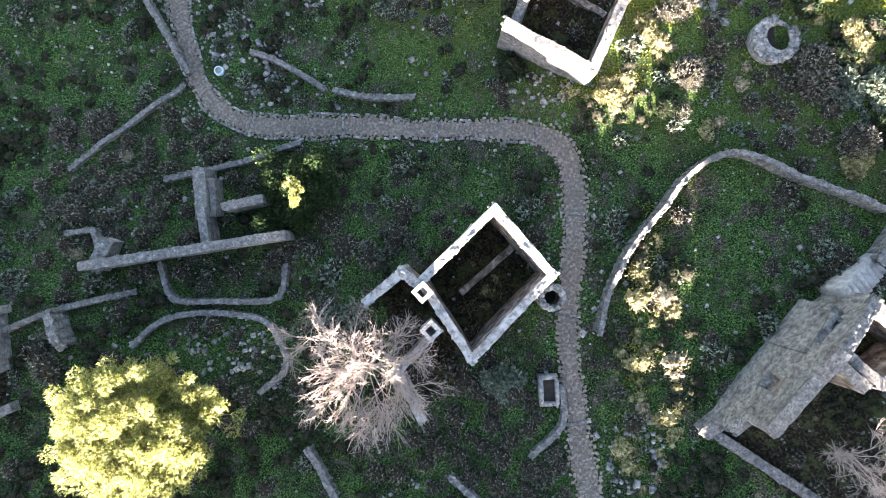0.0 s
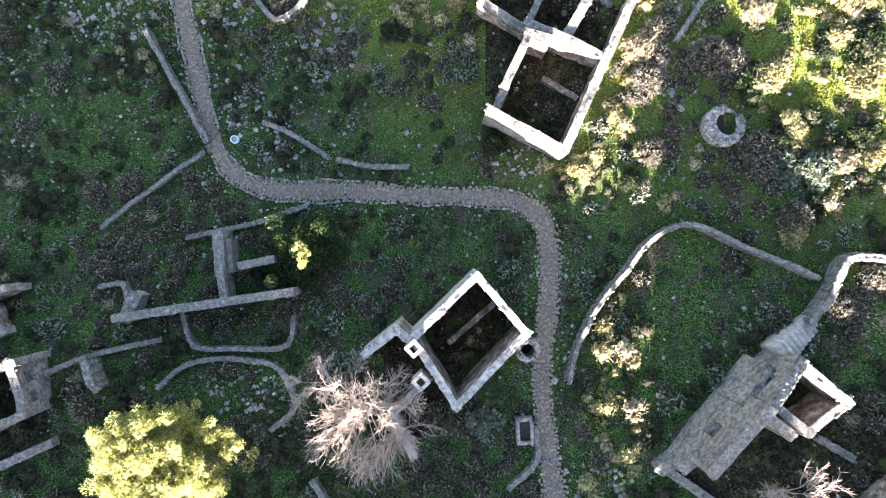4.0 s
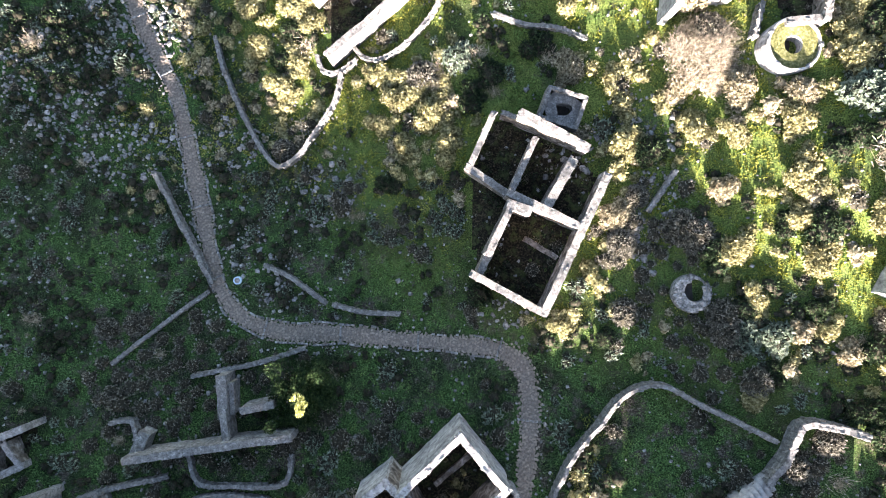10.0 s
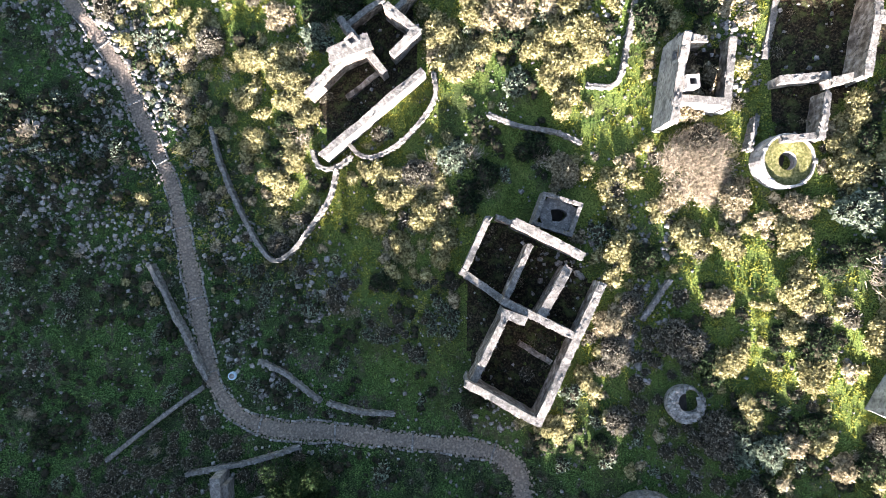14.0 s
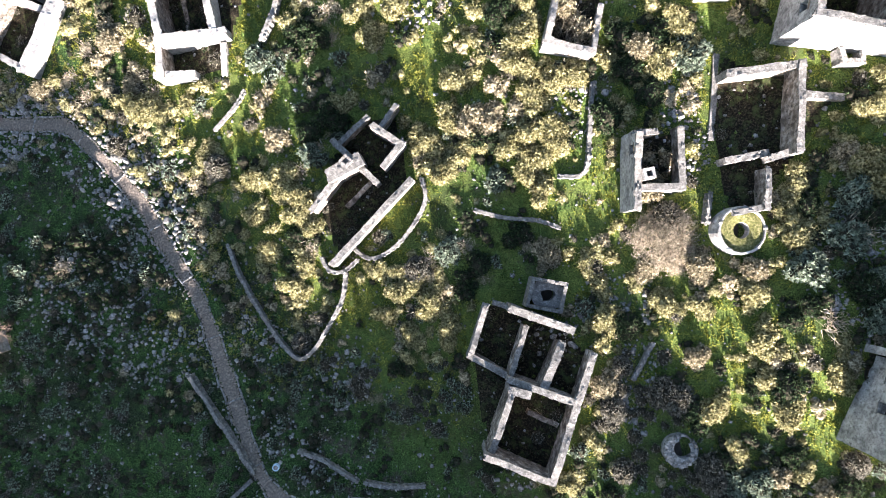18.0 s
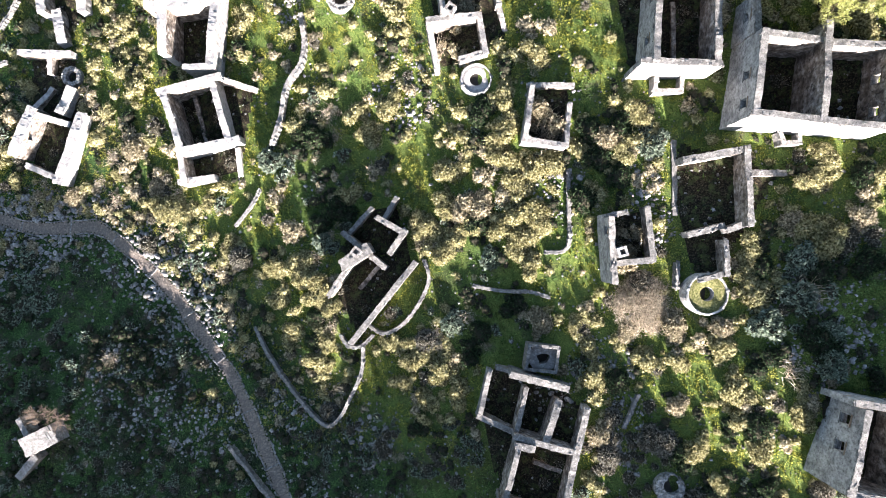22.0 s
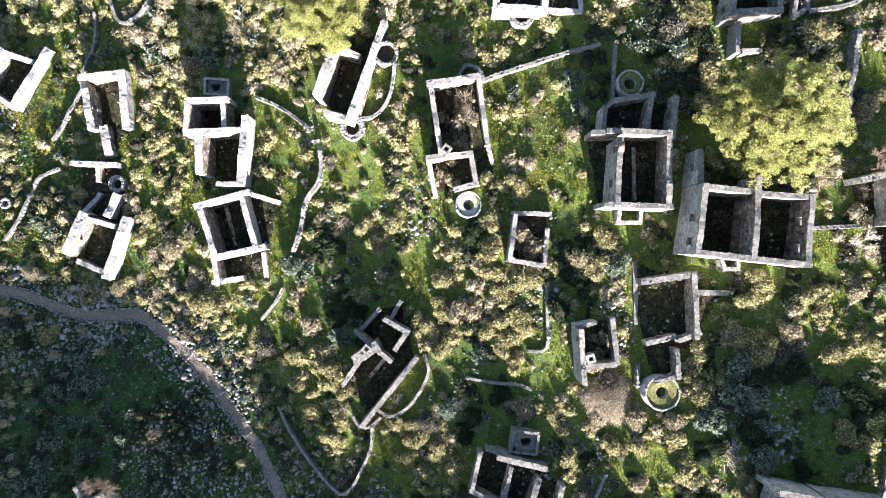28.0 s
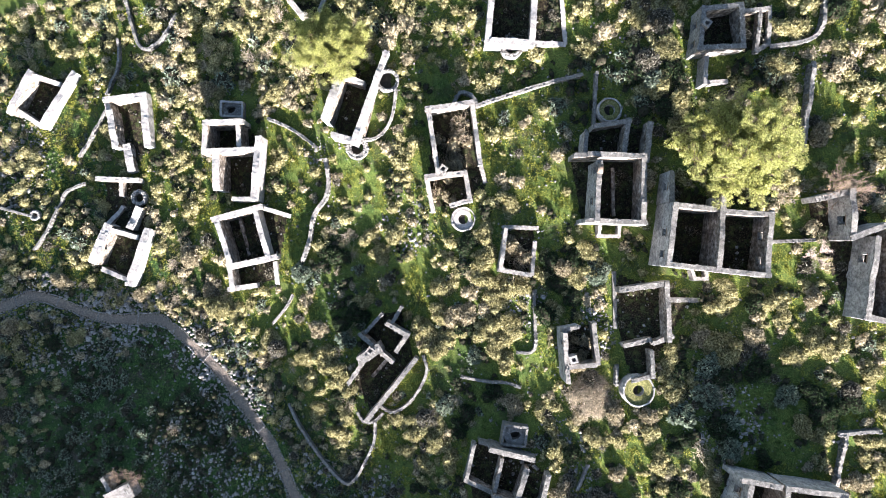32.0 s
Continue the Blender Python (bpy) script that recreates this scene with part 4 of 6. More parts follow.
h.low(0.64, 75.35, -1.45, 71.18)
h.done()
h = House("ruined_house", "roofless house with a round oven at its front", 22.22, 79.18, material=M_WHITE)
h.wall(18.55, 84.62, 16.82, 78.59, .75, 0.9, 0.9)
h.wall(16.8, 78.45, 22.01, 77.02, .75, 0.9, 0.9)
h.wall(23.84, 83.61, 22.18, 77.13, .75, 0.9, 0.9)
h.wall(22.37, 77.33, 26.21, 76.3, .6, -0.1, -0.5)
h.wall(26.95, 82.29, 26.43, 76.48, .5, -0.7, -0.7)
h.done()
h = House("ruined_house", "roofless house with two windows in its end wall", -32.03, -7.97, cap=M_GREY)
h.wall(-34.39, -5.6, -30.17, -4.18, .7, -1.46, -1.46)
h.wall(-30.51, -4.27, -29.52, -7.89, .8, -1.46, -1.46, [(1.13, 1.93, -3.36, -2.26), (2.63, 3.43, -3.36, -2.26)])
h.wall(-29.52, -7.89, -34.34, -10.27, .7, -1.46, -1.46)
h.wall(-34.39, -5.6, -34.34, -10.27, .7, -1.46, -1.46)
h.wall(-34.56, -13.24, -28.57, -10.51, .8, -2.86, -2.86)
h.done()
h = House("ruined_house", "small broken stone room", -34.61, -1.44)
h.wall(-35.91, -0.3, -32.74, 1.01, .7, -3.8, -3.8)
h.wall(-36.24, -0.37, -35.29, -3.21, .7, -4.2, -4.2)
h.wall(-35.29, -3.21, -33.44, -2.39, .7, -4.2, -4.8)
h.wall(-34.55, -0.57, -33.44, -2.48, .6, -4.4, -4.8)
h.done()
h = House("ruined_house", "broken pale walls of a small ruin", -6.03, 90.45)
h.wall(-8.62, 92.59, -7.15, 89.74, .8, -6.68, -6.68)
h.wall(-7.24, 89.97, -5.43, 89.03, .7, -7.18, -7.28)
h.wall(-3.26, 91.75, -4.49, 89.61, .7, -7.08, -7.18)
h.done()
h = House("free_standing_wall", "long free-standing rubble wall with crossing stubs", -17.05, 1.93, "stone wall", "garden walls", cap=M_GREY)
h.wall(-23.62, -1.11, -10.66, 0.9, .75, -3.01, -3.01)
h.wall(-15.89, 0.4, -16.38, 2.66, .7, -3.61, -4.11)
h.wall(-16.41, 2.51, -16.62, 5.17, 1.0, -4.21, -4.21)
h.wall(-15.73, 2.47, -15.94, 4.69, .5, -4.61, -4.61)
h.wall(-14.46, 2.86, -12.29, 3.34, .7, -3.61, -3.61)
h.wall(-23.48, -0.93, -23.12, 0.22, 1.2, -4.01, -4.61)
h.done()
h = House("ruined_house", "broken pale stone corner standing in the shaded field", -45.38, 27.11)
h.wall(-45.9, 27.75, -44.3, 28.2, 2.7, -7.9, -7.9)
h.wall(-46.4, 26.0, -48.6, 24.3, 1.0, -8.5, -8.7)
h.wall(-46.9, 29.0, -47.6, 30.4, .8, -8.6, -8.9)
h.done()

# ---- garden walls, wells and cisterns ----
garden(1.1, 0.55, (-24.83, 22.75), (-21.98, 18.11), (-18.86, 13.12))
garden(0.7, 0.5, (-14.03, 14.52), (-11.87, 13.63), (-8.65, 11.59))
garden(0.7, 0.5, (-7.6, 11.29), (-5.1, 10.75), (-2.21, 10.69))
garden(0.5, 0.45, (-27.1, 5.9), (-22.98, 9.28), (-19.35, 12.05))
garden(0.7, 0.5, (-19.45, -1.16), (-18.38, -3.36), (-15.05, -3.54), (-11.83, -3.5), (-10.95, -2.82), (-10.8, -1.26))
garden(0.6, 0.5, (-20.8, -6.46), (-19.11, -4.92), (-16.41, -4.33), (-12.72, -4.64), (-11.28, -5.72), (-10.49, -7.88), (-12, -9.4))
garden(1.8, 0.8, (-26.29, -4.32), (-25.16, -6.4))
garden(0.7, 0.5, (-29.74, -5.54), (-27.07, -4.39), (-23.41, -3.43), (-21.12, -2.95))
garden(0.7, 0.5, (-19.68, 5.04), (-17.27, 5.55), (-13.9, 6.31), (-10.31, 7.54))
garden(1.25, 0.45, (9.86, -5.19), (10.61, -2.7), (11.9, -0.09), (14, 2.57), (15.25, 4.33), (16.88, 5.66), (18.68, 5.95), (21.22, 4.69), (23.9, 3.51), (26.26, 2.38))
garden(1.4, 0.7, (25.81, -0.63), (27.14, 1.43), (28.1, 3.55), (29.91, 3.72), (32.03, 3.19))
garden(0.8, 0.5, (-26.22, 1.13), (-24.52, 1.25), (-24.07, -0.1))
garden(0.8, 0.5, (0.9, 39.61), (1.02, 37.8), (-0.08, 35.84), (-2.18, 33.71), (-4.46, 32.65), (-5.79, 33.06), (-6.53, 33.95))
garden(0.9, 0.5, (-9.81, 33.13), (-9.26, 31.93), (-7.88, 31.68), (-6.38, 32.59))
garden(0.9, 0.5, (-7.63, 31.38), (-8.38, 28.76), (-10.53, 25.69), (-11.84, 24.16), (-13.34, 23.47), (-14.93, 24.96), (-16.67, 27.88), (-18.89, 32.57), (-19.86, 35.5))
garden(0.6, 0.5, (5.67, 36.07), (8.34, 35.06), (11.24, 34.44), (12.85, 33.64))
garden(0.6, 0.5, (19.5, 22.38), (17.73, 19.52))
garden(0.6, 0.5, (16.95, 45.78), (16.43, 42.07), (15.65, 38.31), (13.54, 38.24))
garden(0.5, 0.5, (-19.94, 47.85), (-17.85, 49.47), (-16.44, 51.04))
garden(0.8, 0.5, (25.27, 34.9), (24.82, 32.63))
garden(0.9, 0.6, (14.24, 71.31), (18.7, 71.69), (21.23, 71.85), (24.06, 71.99), (27.35, 71.91))
garden(0.9, 0.6, (11.49, 72.58), (12.41, 73.49), (13.77, 72.78), (14.24, 71.31))
garden(0.8, 0.5, (29.22, 71.6), (27.87, 65.49))
garden(0.9, 0.6, (49.04, 69.94), (52.71, 69.72), (54.64, 70.86), (55.88, 74.99))
garden(1.2, 0.7, (52.77, 66.79), (50.12, 57.17))
garden(0.8, 0.5, (-41.33, 84.79), (-45.16, 80.67), (-46.97, 78.8))
garden(0.8, 0.5, (-37.35, 95.06), (-37.83, 91.59), (-40.66, 87.34))
garden(0.8, 0.5, (-47.22, 74.31), (-50.26, 73.57), (-52.06, 71.21), (-54.42, 68.05), (-56.58, 65.76))
garden(0.6, 0.5, (-61.4, 73.23), (-56.09, 70.65))
garden(0.9, 0.55, (-15.02, 76.99), (-12.26, 75.05), (-10.04, 72.85), (-8.77, 71.31))
garden(1.2, 0.7, (-7.66, 69.21), (-7.86, 66.19), (-8.75, 63.95), (-10.86, 61.94), (-12.43, 58.15), (-13.7, 55.94))
garden(0.9, 0.6, (-34.76, 100.57), (-34.38, 96.44), (-33.73, 93.14), (-31.91, 92.29), (-29.16, 93.64), (-26.7, 95.99))
garden(0.9, 0.5, (4.02, 75.86), (2.69, 72.34), (0.56, 70.56), (-1.51, 70.54))
garden(0.7, 0.5, (45.43, 47.12), (49.65, 46.51))
garden(0.9, 0.6, (48.66, 23.17), (53.05, 22.81))
garden(0.9, 0.6, (49.23, 22.74), (47.5, 17.82), (46.39, 14.48))
garden(0.8, 0.6, (-8.72, -13.1), (-6.97, -15.84))
garden(0.8, 0.5, (0.57, -14.55), (2.15, -15.82))
garden(0.6, 0.5, (7.55, -8.91), (7.68, -10.63), (7.13, -11.68), (5.71, -12.92))
ring("well_head", 20.78, 13.08, 1.46, 0.86, .7, "round stone well head with a dark open shaft", "well", gap=1.1, off=(0.28, 0.2))
ring("round_cistern", 27.11, 31.59, 2.04, 0.63, 1.2, "round plastered cistern with a dark mouth in its domed top", "cistern", roof=True)
ring("stone_ring", 9.69, 57.07, 1.65, 0.60, .5, "round pale plastered cistern with a broken dark mouth", "stone ring", roof=True, bare=True)
ring("stone_ring", -2.79, 69.7, 1.57, 0.86, .8, "small round stone oven or cistern ring", "stone ring")
ring("stone_ring", 3.22, 77.48, 1.52, 1.14, .9, "small round stone oven or cistern ring", "stone ring")
ring("stone_ring", 19.83, 77.44, 1.38, 0.80, .9, "small round stone oven or cistern ring", "stone ring")
ring("stone_ring", 29.93, 66.8, 1.54, 0.63, 1.0, "small round stone oven or cistern ring", "stone ring", roof=True)
ring("stone_ring", -38.14, 70.2, 1.21, 0.69, .7, "small round stone oven or cistern ring", "stone ring")
ring("stone_ring", -55.97, 70.98, 0.80, 0.44, .7, "small round stone oven or cistern ring", "stone ring")
ring("stone_ring", 6.88, -3.07, 0.86, 0.50, 1.6, "small round stone oven or cistern ring", "stone ring")


# ---- the paved path ----
PATHS = [
    [(9.6, -19), (9.41, -16.6), (9, -14.4), (8.5, -10.8), (8.2, -8), (8.1, -5.2), (8.4, -2.1), (8.74, 1.4), (8.85, 4.5), (8.2, 6.7), (6.6, 7.8), (3.7, 8.25), (-1, 8.4), (-6.8, 8.8),
     (-11.8, 8.8), (-14.9, 9.4), (-17, 10.8), (-18.5, 12.9), (-19.7, 16.5), (-20.8, 20.6), (-21.8, 23.9), (-22.7, 27.2), (-23.8, 30.4), (-25.7, 33.9), (-27.7, 37.3), (-29.6, 41.2),
     (-32.5, 45.2), (-35.6, 48.7), (-38.5, 51.2), (-42.5, 51.9), (-46.5, 52.6), (-50, 54), (-54.4, 56.8), (-58, 58.4), (-62, 57.8), (-68, 56.6)],
]


def curve(pts, step):
    P = np.array(pts, float)
    out = []
    for k in range(len(P) - 1):
        p0, p1, p2, p3 = P[max(k - 1, 0)], P[k], P[k + 1], P[min(k + 2, len(P) - 1)]
        n = max(1, int(np.linalg.norm(p2 - p1) / 0.1))
        for t in np.arange(n) / n:
            out.append(0.5 * (2 * p1 + (p2 - p0) * t + (2 * p0 - 5 * p1 + 4 * p2 - p3) * t * t + (3 * p1 - p0 - 3 * p2 + p3) * t**3))
    out.append(P[-1])
    out = np.array(out)
    s = np.r_[0, np.cumsum(np.linalg.norm(np.diff(out, axis=0), axis=1))]
    q = np.arange(0, s[-1], step)
    return np.stack([np.interp(q, s, out[:, 0]), np.interp(q, s, out[:, 1])], -1)


PL = curve(PATHS[0], 0.25)
PD = np.gradient(PL, axis=0)
PD /= np.linalg.norm(PD, axis=1)[:, None]
PN = np.stack([-PD[:, 1], PD[:, 0]], -1)
PW = 0.8 + 0.1 * np.sin(np.arange(len(PL)) * 0.08) + 0.08 * np.sin(np.arange(len(PL)) * 0.37)
path_bed = []
for side in (-1, -0.5, 0, 0.5, 1):
    q = PL + PN * (PW * side * 1.08)[:, None]
    path_bed.append(np.c_[q, ground_z(q[:, 0], q[:, 1]) + (0.05 if abs(side) < 1 else -0.1)])
bed = np.stack(path_bed, 1)
bi = np.arange(bed.shape[0] * 5).reshape(-1, 5)
bf = np.stack([bi[:-1, :-1], bi[:-1, 1:], bi[1:, 1:], bi[1:, :-1]], -1).reshape(-1, 4)
road = tagged(new("path", fast_mesh("path", bed.reshape(-1, 3), bf, M_JOINT)), "winding footpath of irregular grey paving stones", "path", kind="structure")
pave = np.random.default_rng(3)
ALL_PAVE = []
for row, k in enumerate(np.arange(0, len(PL) - 1, 1.05)):
    i = int(k)
    turn = math.atan2(PD[i, 1], PD[i, 0])
    w, n = PW[i], 7
    for q in range(n + row % 2):
        side = (q + 0.5 * (1 - row % 2)) / n * 2 - 1
        p = PL[i] + PD[i] * ((k - i) * 0.25 + pave.normal(0, 0.06)) + PN[i] * (side * w * 0.95 + pave.normal(0, 0.04))
        big_ = pave.uniform(0.19, 0.26)
        ALL_PAVE.append((p[0], p[1], float(ground_z(p[0], p[1])) + 0.04 + pave.uniform(0, 0.006), big_ * pave.uniform(0.95, 1.15), big_, 0.04, pave.uniform(0, 6.28)))

# kerb stones: both edges of the path and a cross row here and there
KERBS = []
for k in range(len(PL)):
    turn = math.atan2(PD[k, 1], PD[k, 0])
    if PL[k, 1] > 8.0:
        for side in (-1, 1):
            if pave.random() < 0.6:
                p = PL[k] + PN[k] * side * (PW[k] + 0.02)
                KERBS.append((p[0], p[1], float(ground_z(p[0], p[1])) + 0.06, pave.uniform(0.22, 0.42), 0.17, 0.14, turn + pave.normal() * 0.08))
    if k % 27 == 5:
        for side in np.linspace(-0.95, 0.95, 6):
            p = PL[k] + PN[k] * side * PW[k]
            KERBS.append((p[0], p[1], float(ground_z(p[0], p[1])) + 0.055, 0.17, pave.uniform(0.26, 0.36), 0.13, turn + pave.normal() * 0.05))
kv, kf = stone_blocks(KERBS, 8, 0.12)
part("kerb_row", fast_mesh("kerb_row", kv, kf, M_FIELD), road, "pale kerb stones", "stuff")


# ---- trees ----
def tubes(segs, sides=5):
    """Tapered limbs from (start, end, radius there, radius here)."""
    vs, fs = [], []
    for a, b, ra, rb in segs:
        a, b = Vector(a), Vector(b)
        d = (b - a).normalized()
        u = d.orthogonal().normalized()
        w = d.cross(u)
        k = len(vs)
        for p, rr in ((a, ra), (b, rb)):
            vs += [p + rr * (math.cos(2 * math.pi * i / sides) * u + math.sin(2 * math.pi * i / sides) * w) for i in range(sides)]
        fs += [(k + i, k + (i + 1) % sides, k + sides + (i + 1) % sides, k + sides + i) for i in range(sides)]
    return vs, fs


def grow(r, start, way, length, rad, depth, segs, spread=0.55, lift=0.1, kids=(2, 4)):
    p, d = Vector(start), Vector(way).normalized()
    n = 3
    for k in range(n):
        d = (d + Vector(r.normal(0, 0.13, 3)) + Vector((0, 0, lift * 0.3))).normalized()
        q = p + d * (length / n)
        segs.append((p, q, rad * (1 - 0.2 * k), rad * (1 - 0.2 * (k + 1))))
        p = q
        if depth and (k or depth < 3):
            for _ in range(r.integers(*kids)):
                side = (d + Vector(r.normal(0, spread, 3)) + Vector((0, 0, lift))).normalized()
                grow(r, p, side, length * r.uniform(0.42, 0.7), rad * 0.6, depth - 1, segs, spread, lift, kids)


def leaf_tris(centres, radii, per, size, r, squash=0.8, out=0.5, wide=0.45):
    """Small leaf triangles over a set of lobes."""
    c = np.repeat(centres, per, 0)
    n = len(c)
    d = r.normal(size=(n, 3))
    d /= np.linalg.norm(d, axis=1)[:, None]
    p = c + d * (np.repeat(radii, per) * r.uniform(0.55, 1.05, n))[:, None] * np.array([1, 1, squash])
    a = d * out + r.normal(size=(n, 3)) * 0.7
    a /= np.linalg.norm(a, axis=1)[:, None]
    b = np.cross(a, r.normal(size=(n, 3)))
    b /= np.linalg.norm(b, axis=1)[:, None]
    s = (size * r.uniform(0.6, 1.4, n))[:, None]
    v = np.stack([p - b * s * wide, p + b * s * wide, p + a * s], 1)
    return v.reshape(-1, 3), np.arange(3 * n).reshape(-1, 3)


def pine(x, y, h, rad, seed, label):
    z = float(ground_z(x, y))
    ob = thing("pine_tree", x, y, z - 0.1, label, "pine tree", "pine trees")
    r = np.random.default_rng(seed)
    segs = [((0, 0, -0.3), (0.1, 0, h * 0.35), 0.28, 0.22), ((0.1, 0, h * 0.35), (0.0, 0.1, h * 0.8), 0.22, 0.1)]
    cs, rs = [], []
    limbs = 24
    for k in range(limbs):
        a = 2.399 * k + r.uniform(-0.3, 0.3)
        reach = rad * (r.uniform(0.72, 1.02) if k % 3 else r.uniform(0.3, 0.62)) * (1 + 0.1 * math.sin(2 * a + seed))
        z0 = h * r.uniform(0.35, 0.6)
        z1 = h * (0.5 + 0.46 * (1 - (reach / rad) ** 2)) + r.normal() * 0.35
        e = Vector((reach * math.cos(a) * 0.9, reach * math.sin(a) * 0.9, z1))
        m = Vector((e.x * 0.5, e.y * 0.5, (z0 + z1) / 2 - 0.2))
        segs += [((0.05, 0.05, z0), m, 0.1, 0.07), (m, e, 0.07, 0.03)]
        for q in range(r.integers(40, 52)):
            f = 1.04 - 0.7 * r.uniform(0, 1) ** 1.5
            p = Vector((0.05, 0.05, z0)).lerp(e, f) + Vector((r.normal() * rad * 0.13, r.normal() * rad * 0.13, r.normal() * 0.4 + 0.25))
            cs.append(tuple(p))
            rs.append(r.uniform(0.3, 0.58))
            segs.append((m.lerp(e, max(0, f * 2 - 1)), p, 0.035, 0.012))
    v, f = tubes(segs)
    part("trunk", mesh_from("trunk", v, f, M_BARK, True), ob)
    v, f = leaf_tris(np.array(cs), np.array(rs), 160, 0.175, r, 0.75, 0.6, 0.17)
    part("crown", fast_mesh("crown", v, f, M_PINE), ob)
    FOOT.append((x, y, x + 0.01, y, 0.5))


def bare_tree(x, y, h, seed, label, material, stems=5, spread=0.5, tilt=0.7, depth=3):
    z = float(ground_z(x, y))
    ob = thing("bare_tree", x, y, z - 0.1, label, "bare tree", "bare trees")
    r = np.random.default_rng(seed)
    trunk, segs = [((0, 0, -0.3), (0, 0, h * 0.22), h * 0.035, h * 0.028)], []
    for k in range(stems):
        a = 2.399 * k + r.uniform(-0.4, 0.4)
        grow(r, (0, 0, h * 0.2), (math.cos(a) * tilt * r.uniform(0.25, 1.35), math.sin(a) * tilt * r.uniform(0.25, 1.35), 0.8), h * 0.5, h * 0.009, depth, segs, spread, 0.1)
    v, f = tubes(trunk, 8)
    part("trunk", mesh_from("trunk", v, f, M_BARK, True), ob)
    v, f = tubes(segs, 3)
    part("branch_mass", mesh_from("branch_mass", v, f, material), ob, kind="stuff")


pine(-18.6, -10.9, 5.9, 5.1, 1, "spreading pine with a sunlit yellow-green crown")
pine(41.0, 58.6, 11.5, 6.3, 2, "large round pine with a dense yellow-green crown")
pine(-3.4, 82.9, 8.5, 5.0, 3, "broad pine crown over the end of a ruin")
bare_tree(-4.7, -7.6, 6.2, 4, "leafless tree with dense pale twigs beside the house", M_TWIG, 16, 0.5, 0.85)
bare_tree(-8.9, -6.0, 3.4, 5, "leafless grey shrub tree in the shade", M_TWIG, 6, 0.5, 0.9)
bare_tree(23.6, -12.0, 4.6, 6, "leafless tree growing inside the ruin", M_TWIG, 6, 0.55, 0.8)
bare_tree(52.3, 52.0, 5.0, 8, "leafless tree growing against the grey house", M_BARK, 6, 0.55, 0.7)
bare_tree(-43.9, 29.9, 3.6, 10, "dark leafless thorn tree behind the broken corner", M_BARK, 7, 0.55, 1.0)
bare_tree(49.5, 44.6, 2.6, 9, "small leafless tree by the house wall", M_TWIG, 5, 0.5, 0.9)

r_dark = np.random.default_rng(12)
zt = float(ground_z(-9.9, 4.1))
dark_tree = thing("evergreen_tree", -9.9, 4.1, zt - 0.1, "dense dark green evergreen with a few sunlit shoots", "tree")
v, f = tubes([((0, 0, -0.3), (0, 0, 2.2), 0.16, 0.1), ((0, 0, 2.2), (0.25, -0.4, 3.5), 0.08, 0.03)] + [((0, 0, 0.8), (math.cos(k) * 1.2, math.sin(k) * 1.2, 1.6), 0.07, 0.03) for k in range(6)])
part("trunk", mesh_from("trunk", v, f, M_BARK, True), dark_tree)
cc = np.clip(r_dark.normal(0, 1, (70, 3)), -1.6, 1.6) * np.array([1.4, 1.5, 0.75]) + np.array([0, 0, 1.6])
v, f = leaf_tris(cc, r_dark.uniform(0.5, 0.8, 70), 300, 0.14, r_dark)
part("crown", fast_mesh("crown", v, f, M_DARK), dark_tree)
# sunlit tip: sunlight put into the leaf colour of the top
cc = r_dark.normal(0, 0.25, (16, 3)) * np.array([0.9, 2.0, 0.5]) + np.array([0.25, -0.4, 3.55])
v, f = leaf_tris(cc, r_dark.uniform(0.2, 0.36, 16), 160, 0.1, r_dark)
part("top_shoot", fast_mesh("top_shoot", v, f, M_PINE), dark_tree, "sunlit yellow-green shoot")


# ---- scrub, herbs and loose stones ----
def free_of(x, y, gap):
    """True where no masonry stands within gap, and the path is clear."""
    ok = np.ones(len(x), bool)
    for x0, y0, x1, y1, half in FOOT:
        dx, dy = x1 - x0, y1 - y0
        L = dx * dx + dy * dy + 1e-9
        t = np.clip(((x - x0) * dx + (y - y0) * dy) / L, 0, 1)
        ok &= np.hypot(x - x0 - t * dx, y - y0 - t * dy) > half + gap
    return ok


def off_path(x, y):
    d = np.full(len(x), 1e9)
    for k in range(0, len(PL), 2):
        d = np.minimum(d, np.hypot(x - PL[k, 0], y - PL[k, 1]))
    return d


def patch(x, y, s, seed):
    """A soft patchy field from 0 to 1."""
    return np.array([0.5 + 0.5 * noise.fractal(Vector((a * s + seed, b * s - seed, seed * 0.37)), 1.0, 2.0, 3) for a, b in zip(x, y)])


def inside(x, y, areas):
    m = np.zeros(len(x))
    for cx, cy, rx, ry in areas:
        m = np.maximum(m, 1 - smooth(0.75, 1.15, np.hypot((x - cx) / rx, (y - cy) / ry)))
    return m


MEADOW = [(24.5, 16.5, 1.8, 3), (-12, 48, 2, 5), (2, 48, 3, 4), (17.8, 0, 5.5, 5.0), (25, 23, 3.2, 1.6), (14.5, 15, 1.6, 4), (-3, 13.5, 5, 3), (2.5, 5.2, 4.5, 2), (-38, 43, 8, 5), (20, 58, 3.5, 8), (-16, 60, 3, 6), (-27, 62, 2.5, 6), (-12.5, 67, 2.5, 5), (-30, 16, 4, 3), (-15, -7, 4, 2.5),
          (-6, 27, 4, 4), (40, 27, 4, 5), (-28, 27, 5, 5), (-2, 66, 3, 8), (17, 66, 5, 6), (-50, 82, 5, 9)]
THICK = [(-17, -5, 12, 10), (-22, 5, 7, 6), (23, 19, 5, 7), (33, 30, 9, 8), (14.8, 28.5, 2.6, 4), (30, -2, 8, 8), (25, 12, 9, 7), (2, -12, 8, 5), (-8, 38, 6, 9), (-26, 57, 9, 7), (10, 46, 10, 7), (40, 75, 20, 14), (0, 92, 40, 10), (-20, 86, 14, 9)]
